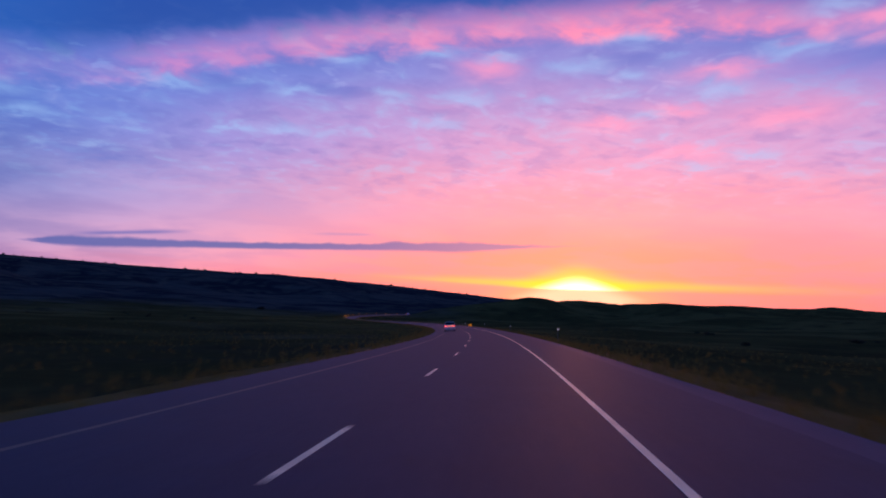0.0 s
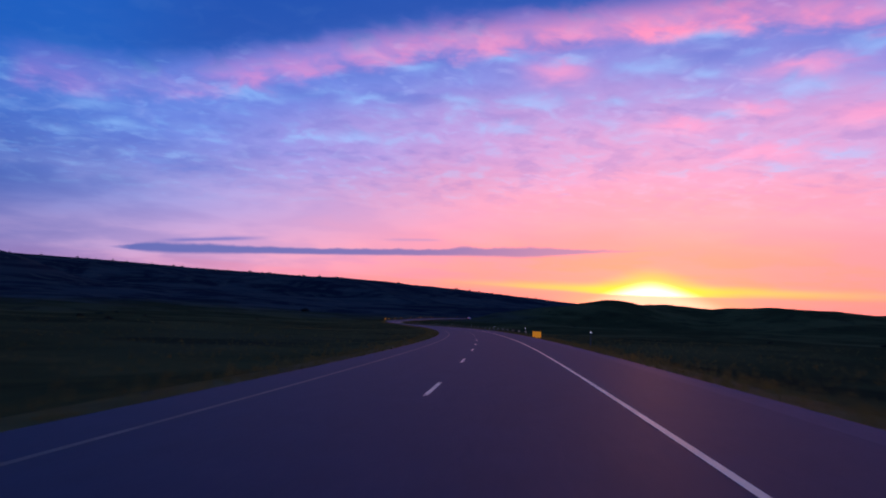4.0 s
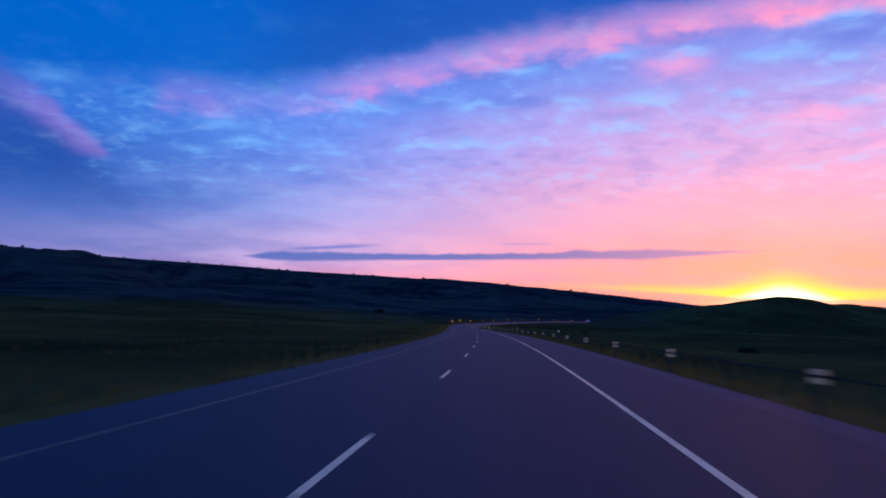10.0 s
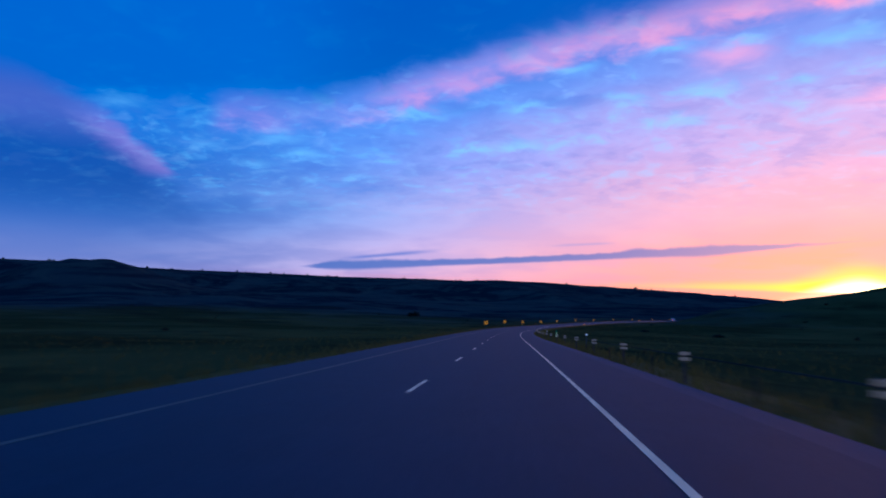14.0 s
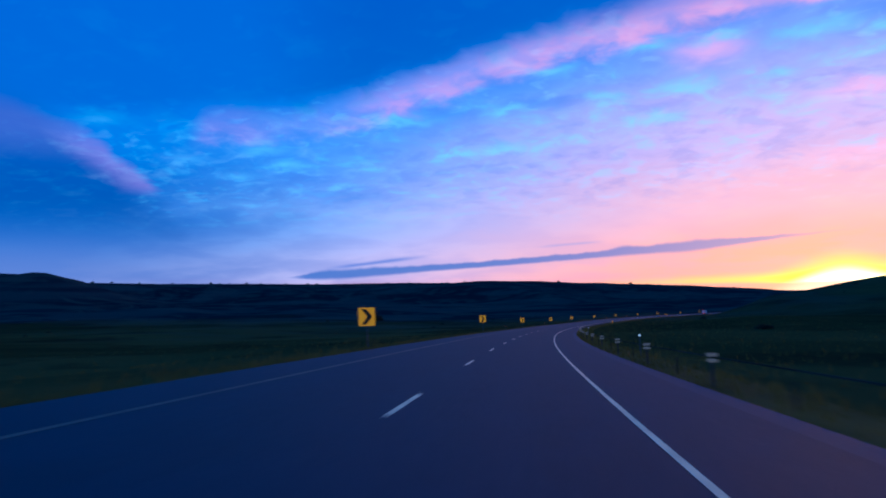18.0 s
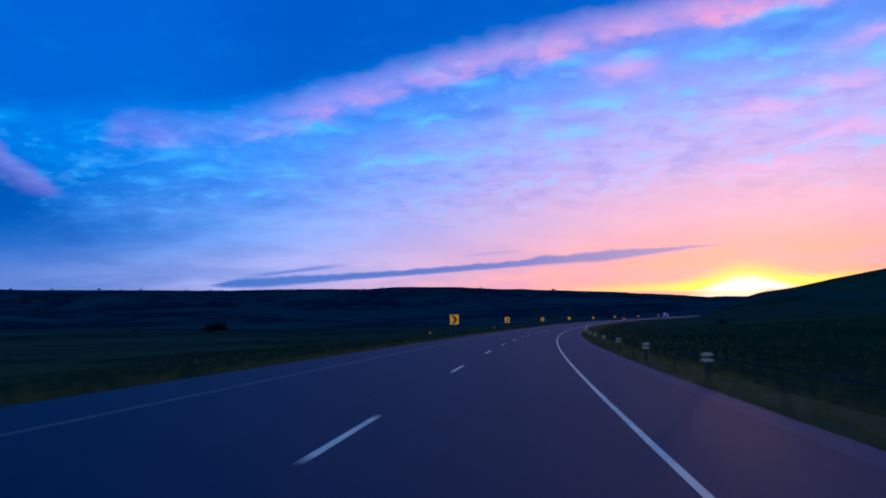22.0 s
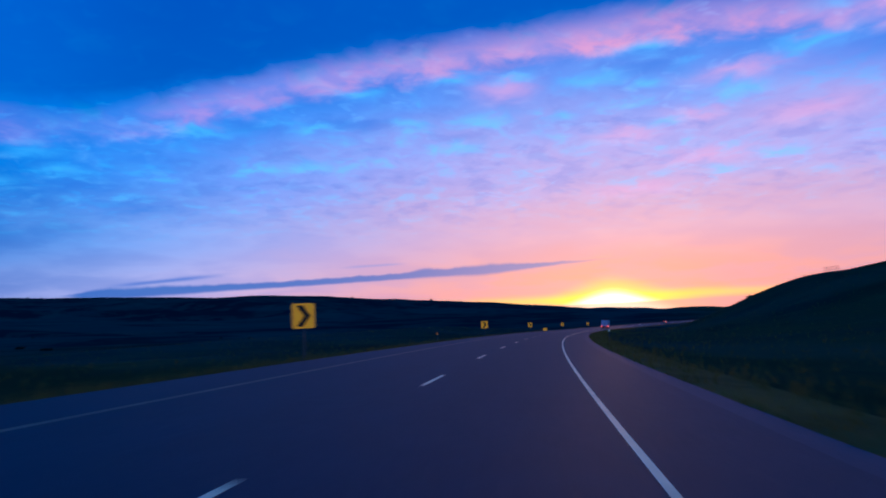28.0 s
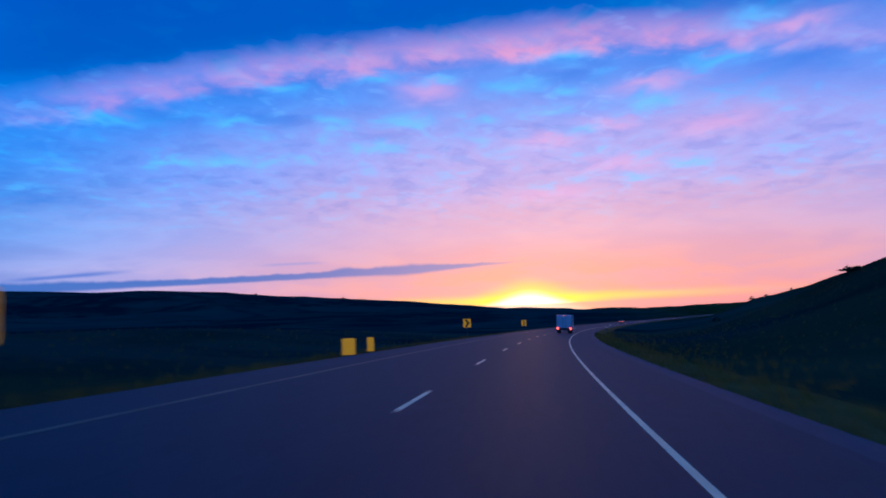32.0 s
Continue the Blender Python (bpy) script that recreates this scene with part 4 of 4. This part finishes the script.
def minivan():
    v = thing("minivan", "white minivan with lit red tail lamps and dark windows", "minivan")
    low = ((0.0, 0.38, 0.62, 0.80), (0.03, 0.30, 0.86, 0.90), (0.10, 0.27, 1.06, 0.945), (0.5, 0.25, 1.10, 0.965), (1.2, 0.24, 1.09, 0.975), (3.4, 0.24, 1.06, 0.975),
           (4.0, 0.25, 1.04, 0.965), (4.5, 0.26, 0.96, 0.94), (4.85, 0.28, 0.84, 0.86), (5.0, 0.32, 0.74, 0.76), (5.08, 0.40, 0.62, 0.58))
    top = ((0.06, 1.06, 1.10, 0.90, 0.80), (0.20, 1.07, 1.30, 0.92, 0.80), (0.34, 1.08, 1.55, 0.93, 0.77), (0.46, 1.08, 1.68, 0.93, 0.74), (0.8, 1.08, 1.725, 0.94, 0.735), (2.0, 1.06, 1.745, 0.945, 0.735),
           (2.8, 1.05, 1.70, 0.94, 0.72), (3.2, 1.04, 1.55, 0.93, 0.73), (3.7, 1.03, 1.27, 0.92, 0.76), (4.1, 1.02, 1.05, 0.90, 0.80))
    part("body", lower_body(low, (0, 0.03, 0.10, 0.3, 0.5, 1.2, 2, 2.8, 3.4, 4.0, 4.25, 4.5, 4.7, 4.85, 5.0, 5.08)), PAINT, v, smooth=True)
    part("roof", cabin(top, (0.06, 0.13, 0.2, 0.27, 0.34, 0.4, 0.46, 0.6, 0.8, 1.4, 2.0, 2.5, 2.8, 3.0, 3.2, 3.45, 3.7, 3.9, 4.1)), PAINT, v, smooth=True)
    part("rear_window", end_glass(top, 0.06, 0.46, 0.10, 0.94, 0.985, -0.012), GLASS, v, "dark tinted rear window")
    part("windscreen", end_glass(top, 2.9, 4.05, 0.05, 0.95, 0.94, 0.02), GLASS, v)
    for side in (-1, 1):
        part("side_window", side_glass(top, 0.55, 1.75, 0.10, 0.88, side, 0.06, 0.0), GLASS, v)
        part("side_window", side_glass(top, 1.82, 2.72, 0.10, 0.88, side), GLASS, v)
        part("side_window", side_glass(top, 2.79, 3.75, 0.10, 0.88, side, 0.0, -0.62), GLASS, v)
        tail_lamp(v, side * 0.70, 0.045, 0.955, 0.44, 0.19, side)
        part("rub_strip", box(bmesh.new(), (0.014, 2.6, 0.03), (side * 0.975, 2.2, 0.90), bevel=0.004), TRIM, v, "dark sliding-door track")
        for y in (1.55, 2.95):
            part("door_handle", box(bmesh.new(), (0.03, 0.18, 0.035), (side * 0.975, y, 0.97), bevel=0.008), PAINT, v)
        for y in (1.72, 2.76):
            part("door_seam", box(bmesh.new(), (0.006, 0.012, 0.66), (side * 0.972, y, 0.68)), TRIM, v)
        mirror = part("mirror", box(bmesh.new(), (0.20, 0.10, 0.16), (side * 1.07, 3.28, 1.13), bevel=0.03), TRIM, v, "black door mirror")
        part("mirror_glass", box(bmesh.new(), (0.15, 0.006, 0.11), (side * 1.07, 3.225, 1.13)), GLASS, mirror)
        part("headlamp", box(bmesh.new(), (0.30, 0.34, 0.15), (side * 0.70, 4.78, 0.74), (0, 0, -side * 28), 0.03), LAMP_AMBER, v, "amber side of the headlamp")
        part("roof_rail", rod(bmesh.new(), (side * 0.60, 0.7, 1.765), (side * 0.60, 2.6, 1.765), 0.016, 8), TRIM, v)
        part("sill", box(bmesh.new(), (0.03, 2.3, 0.10), (side * 0.955, 2.45, 0.30), bevel=0.01), TRIM, v)
        for y in (0.98, 3.98):
            # flat black disc in place of the shaded wheel well
            part("well_shade_disc", rod(bmesh.new(), (side * 0.93, y, 0.36), (side * 0.981, y, 0.36), 0.385, 28), TRIM, v)
            wheel(v, side * 0.885, y, 0.335, 0.215, side)
    part("bumper", box(bmesh.new(), (1.74, 0.12, 0.26), (0, 0.03, 0.50), bevel=0.05), PAINT, v)
    part("bumper_groove", box(bmesh.new(), (1.2, 0.012, 0.022), (0, -0.034, 0.615)), TRIM, v)
    recess = part("plate_recess", slab(bmesh.new(), round_rect(0.58, 0.20, 0.085, 6, 0, 0.905), -0.012, 0.03), PAINT, v)
    plate = part("number_plate", slab(bmesh.new(), round_rect(0.34, 0.15, 0.02, 4, 0, 0.895), -0.020, -0.014), PLATE_GLOW, recess, "lit number plate with plain bars")
    part("plate_lamp", box(bmesh.new(), (0.42, 0.03, 0.025), (0, -0.025, 0.995), bevel=0.006), LAMP_AMBER, v)
    part("plate_bars", slab(bmesh.new(), round_rect(0.24, 0.05, 0.01, 2, 0, 0.895), -0.025, -0.021), PLATE_INK, recess)
    part("spoiler", box(bmesh.new(), (1.36, 0.20, 0.03), (0, 0.50, 1.72), (8, 0, 0), 0.01), PAINT, v)
    part("brake_lamp", box(bmesh.new(), (0.34, 0.02, 0.03), (0, 0.395, 1.705), bevel=0.006), GLASS, v)
    part("wiper", rod(bmesh.new(), (0, 0.10, 1.20), (0.34, 0.13, 1.24), 0.01, 6), TRIM, v)
    part("tailgate_badge", box(bmesh.new(), (0.12, 0.008, 0.03), (0.5, 0.005, 0.80)), RIM_METAL, v)
    part("underbody", box(bmesh.new(), (1.6, 4.5, 0.12), (0, 2.5, 0.25), bevel=0.03), TRIM, v)
    return v


van = minivan()
van.matrix_world = road_pose(118.6, -4.55, 0.002)


def box_truck():
    v = thing("box_truck", "small white box truck with lit tail lamps on the road ahead", "truck")
    part("cargo_box", box(bmesh.new(), (2.36, 4.6, 2.02), (0, 2.30, 1.74), bevel=0.03), ALUMINIUM, v)
    for side in (-1, 1):
        door = part("rear_door", box(bmesh.new(), (1.06, 0.05, 1.82), (side * 0.545, -0.028, 1.72), bevel=0.012), ALUMINIUM, v)
        for z in (1.05, 1.72, 2.4):
            part("hinge", box(bmesh.new(), (0.12, 0.02, 0.05), (side * 1.03, -0.060, z), bevel=0.004), STEEL, door)
        part("lock_rod", rod(bmesh.new(), (side * 0.22, -0.070, 0.86), (side * 0.22, -0.070, 2.58), 0.016, 8), STEEL, door)
        part("corner_post", box(bmesh.new(), (0.08, 0.09, 2.04), (side * 1.155, -0.02, 1.74), bevel=0.01), STEEL, v)
        lamp = part("tail_lamp", box(bmesh.new(), (0.34, 0.06, 0.30), (side * 0.94, -0.10, 0.72), bevel=0.015), LAMP_RED, v, "lit red tail lamp")
        part("bulb", box(bmesh.new(), (0.24, 0.02, 0.20), (side * 0.94, -0.138, 0.72), bevel=0.01), LAMP_WARM, lamp)
        part("marker_lamp", box(bmesh.new(), (0.08, 0.03, 0.04), (side * 1.0, -0.07, 2.70), bevel=0.006), LAMP_RED, v)
        part("mudflap", box(bmesh.new(), (0.56, 0.015, 0.42), (side * 0.80, 0.30, 0.42)), TRIM, v)
        wheel(v, side * 0.93, 0.95, 0.39, 0.24, side)
        wheel(v, side * 0.64, 0.95, 0.39, 0.22, side)
        wheel(v, side * 0.90, 5.35, 0.39, 0.24, side)
        mirror = part("mirror", box(bmesh.new(), (0.20, 0.10, 0.34), (side * 1.24, 5.25, 1.65), bevel=0.02), TRIM, v)
        part("mirror_arm", rod(bmesh.new(), (side * 0.96, 5.30, 1.60), (side * 1.18, 5.26, 1.64), 0.014, 8), TRIM, mirror)
    for x in (-0.12, 0.0, 0.12):
        part("marker_lamp", box(bmesh.new(), (0.09, 0.03, 0.045), (x, -0.07, 2.70), bevel=0.006), LAMP_WARM, v, "lit red top marker lamp")
    part("bumper", box(bmesh.new(), (2.30, 0.12, 0.14), (0, -0.04, 0.50), bevel=0.02), STEEL, v)
    part("chassis", box(bmesh.new(), (0.86, 6.0, 0.18), (0, 3.0, 0.60), bevel=0.02), TRIM, v)
    part("sill_frame", box(bmesh.new(), (2.34, 0.08, 0.10), (0, -0.02, 0.76), bevel=0.01), STEEL, v)
    cab = part("cab", lower_body(((4.66, 0.50, 1.75, 0.96), (5.8, 0.48, 1.45, 0.98), (6.3, 0.50, 1.25, 0.94), (6.7, 0.55, 1.05, 0.80)), (4.66, 5.2, 5.8, 6.05, 6.3, 6.55, 6.7)), PAINT, v, smooth=True)
    part("cab_roof", cabin(((4.66, 1.5, 2.05, 0.95, 0.80), (5.4, 1.5, 2.08, 0.95, 0.80), (5.7, 1.45, 1.95, 0.94, 0.80), (6.1, 1.38, 1.42, 0.92, 0.85)), (4.66, 5.0, 5.4, 5.55, 5.7, 5.9, 6.1)), PAINT, cab)
    return v


truck = box_truck()
truck.matrix_world = road_pose(1166.0, 0.1, 0.002)


def sedan():
    v = thing("sedan", "dark silver sedan with lit red tail lamps far ahead", "car")
    low = ((0.0, 0.42, 0.62, 0.72), (0.05, 0.32, 0.86, 0.82), (0.2, 0.26, 0.95, 0.88), (1.0, 0.24, 0.95, 0.90), (3.0, 0.24, 0.92, 0.90), (4.0, 0.26, 0.84, 0.87), (4.5, 0.30, 0.70, 0.74), (4.65, 0.40, 0.58, 0.56))
    top = ((0.75, 0.93, 0.97, 0.84, 0.70), (1.3, 0.93, 1.32, 0.86, 0.62), (1.9, 0.93, 1.43, 0.87, 0.60), (2.5, 0.92, 1.40, 0.87, 0.60), (3.3, 0.91, 0.95, 0.85, 0.72))
    part("body", lower_body(low, (0, 0.05, 0.2, 0.6, 1.0, 2.0, 3.0, 3.5, 4.0, 4.3, 4.5, 4.65)), SILVER, v, smooth=True)
    part("roof", cabin(top, (0.75, 1.0, 1.3, 1.6, 1.9, 2.2, 2.5, 2.9, 3.3)), SILVER, v, smooth=True)
    part("rear_window", end_glass(top, 0.75, 1.5, 0.1, 0.9, 0.92, -0.01), GLASS, v)
    for side in (-1, 1):
        part("side_window", side_glass(top, 1.3, 2.0, 0.12, 0.86, side, 0.1, 0.0), GLASS, v)
        part("side_window", side_glass(top, 2.06, 2.9, 0.12, 0.86, side, 0.0, -0.3), GLASS, v)
        tail_lamp(v, side * 0.62, 0.04, 0.78, 0.44, 0.20, side, LAMP_WARM)
        for y in (0.9, 3.75):
            # black disc again paints the shade of an uncut wheel opening
            part("well_shade_disc", rod(bmesh.new(), (side * 0.86, y, 0.34), (side * 0.908, y, 0.34), 0.35, 24), TRIM, v)
            wheel(v, side * 0.82, y, 0.315, 0.20, side)
    part("number_plate", box(bmesh.new(), (0.32, 0.01, 0.15), (0, -0.012, 0.70), bevel=0.003), PLATE_GLOW, v, "lit number plate")
    part("bumper", box(bmesh.new(), (1.5, 0.12, 0.22), (0, 0.03, 0.48), bevel=0.04), SILVER, v)
    return v


car = sedan()
car.matrix_world = road_pose(1345.0, 0.0, 0.002)


# ---- plants ----
def blades(name, count, place, low, high, mat, seed):
    """Loose tufts of grass as one mesh; place gives station and offset from two random numbers."""
    rng = np.random.default_rng(seed)
    verts, faces = [], []
    for i in range(count):
        s, w = place(rng.random(), rng.random())
        x, y, _ = on_road(s, w)
        x, y = float(x), float(y)
        z = ground_z(x, y) - 0.02
        for _k in range(3):
            h, a, lean = rng.uniform(low, high), rng.uniform(0, 2 * math.pi), rng.uniform(-0.5, 0.5)
            ox, oy = rng.normal(0, 0.08), rng.normal(0, 0.08)
            wx, wy = 0.08 * h * math.cos(a), 0.08 * h * math.sin(a)
            n = len(verts)
            verts += [(x + ox - wx, y + oy - wy, z), (x + ox + wx, y + oy + wy, z), (x + ox + lean * h * math.sin(a), y + oy + lean * h * math.cos(a), z + h)]
            faces.append((n, n + 1, n + 2))
    return mesh_object(name, verts, faces, mat)


GRASS = leaf_material("verge_grass", (0.108, 0.090, 0.022), (0.062, 0.056, 0.015), 0.3)
FIELD = leaf_material("field_grass", (0.094, 0.082, 0.022), (0.060, 0.054, 0.015), 0.12)
SHRUB = leaf_material("shrub_leaves", (0.026, 0.030, 0.020), (0.012, 0.017, 0.013), 0.8)
grass_r = blades("verge_grass", 15000, lambda a, b: (-5 + 1180 * a, 4.58 + 2.5 * b**1.3), 0.10, 0.36, GRASS, 5)
tagged(grass_r, "short dry green grass along the paved shoulder", "grass", kind="stuff")
grass_l = blades("verge_grass", 11000, lambda a, b: (-5 + 1180 * a, -7.45 - 2.6 * b**1.3), 0.10, 0.34, GRASS, 6)
tagged(grass_l, "short dark green grass along the median shoulder", "grass", kind="stuff")


field = blades("field_grass", 16000, lambda a, b: (0 + 1200 * a, 6.4 + 60 * b**1.8), 0.15, 0.45, FIELD, 7)
tagged(field, "loose taller grass over the slope beyond the verge", "grass", kind="stuff")
field = blades("field_grass", 16000, lambda a, b: (0 + 1200 * a, -9.3 - 75 * b**1.8), 0.15, 0.45, FIELD, 8)
tagged(field, "loose taller grass over the dark median", "grass", kind="stuff")


def shrubs(name, spots, seed):
    """Low bushes as one mesh of leaf clumps: each spot is x, y, spread, height."""
    rng = np.random.default_rng(seed)
    verts, faces = [], []
    for x, y, r, h in spots:
        z = ground_z(x, y)
        for _k in range(int(40 + 16 * r)):
            a, q, u = rng.uniform(0, 2 * math.pi), math.sqrt(rng.random()), rng.random()
            px, py = x + r * q * math.cos(a), y + r * q * math.sin(a)
            pz = z + h * u * (1 - 0.7 * q * q)
            for _j in range(3):
                d = rng.normal(0, 1, (3, 3)) * r * 0.20
                n = len(verts)
                verts += [(px + d[i][0], py + d[i][1], pz + abs(d[i][2]) * 0.8) for i in range(3)]
                faces.append((n, n + 1, n + 2))
    return mesh_object(name, verts, faces, SHRUB)


rng = np.random.default_rng(17)
spots = []
for bearing in rng.uniform(-60, 14, 46):
    rim = float(np.interp(bearing, RIM[:, 0], RIM[:, 1])) * rng.uniform(0.97, 1.0)
    spots.append((rim * math.sin(radians(bearing)), 500 + rim * math.cos(radians(bearing)), rng.uniform(3, 7), rng.uniform(3, 7)))
rim_bushes = shrubs("rim_bushes", spots, 3)
tagged(rim_bushes, "dark bushes scattered along the far ridge line", "bushes", kind="stuff")
spots = []
for _k in range(46):
    s, w = rng.uniform(60, 1500), -rng.uniform(70, 420)
    x, y, _z = on_road(s, w)
    spots.append((float(x), float(y), rng.uniform(0.5, 1.6), rng.uniform(0.4, 1.1)))
for _k in range(30):
    s, w = rng.uniform(150, 1250), rng.uniform(28, 200)
    x, y, _z = on_road(s, w)
    spots.append((float(x), float(y), rng.uniform(0.6, 1.8), rng.uniform(0.5, 1.3)))
spots += [(229, 1387, 1.4, 1.7), (235, 1383, 1.1, 1.3), (360, 1527, 1.3, 1.6), (-194, 1034, 4.6, 4.6), (-198, 1036, 3.4, 3.6)]
valley_bushes = shrubs("valley_bushes", spots, 4)
tagged(valley_bushes, "low dark sagebrush scattered over the valley grass", "bushes", kind="stuff")

# a few posts of a wire fence on the crest of the near hill
fence = thing("fence", "old wire fence on wooden posts along the hill crest", "fence")
fence_line = [(79 + 0.42 * k, 1094 - 0.32 * k) for k in range(-3, 4)]
wires = []
for fx, fy in fence_line:
    fz = ground_z(fx, fy)
    post = part("post", box(bmesh.new(), (0.08, 0.08, 1.7), (0, 0, 0.45), bevel=0.012), TIMBER, fence)
    post.matrix_basis = pose(fx, fy, fz, 0, 2, 20)
    wires.append(Vector((fx, fy, fz + 1.3)))
for drop in (0.1, 0.5, 0.9):
    bm = bmesh.new()
    for a, b in zip(wires, wires[1:]):
        rod(bm, a - Vector((0, 0, drop)), b - Vector((0, 0, drop)), 0.012, 5)
    part("wire", bm, STEEL, fence)
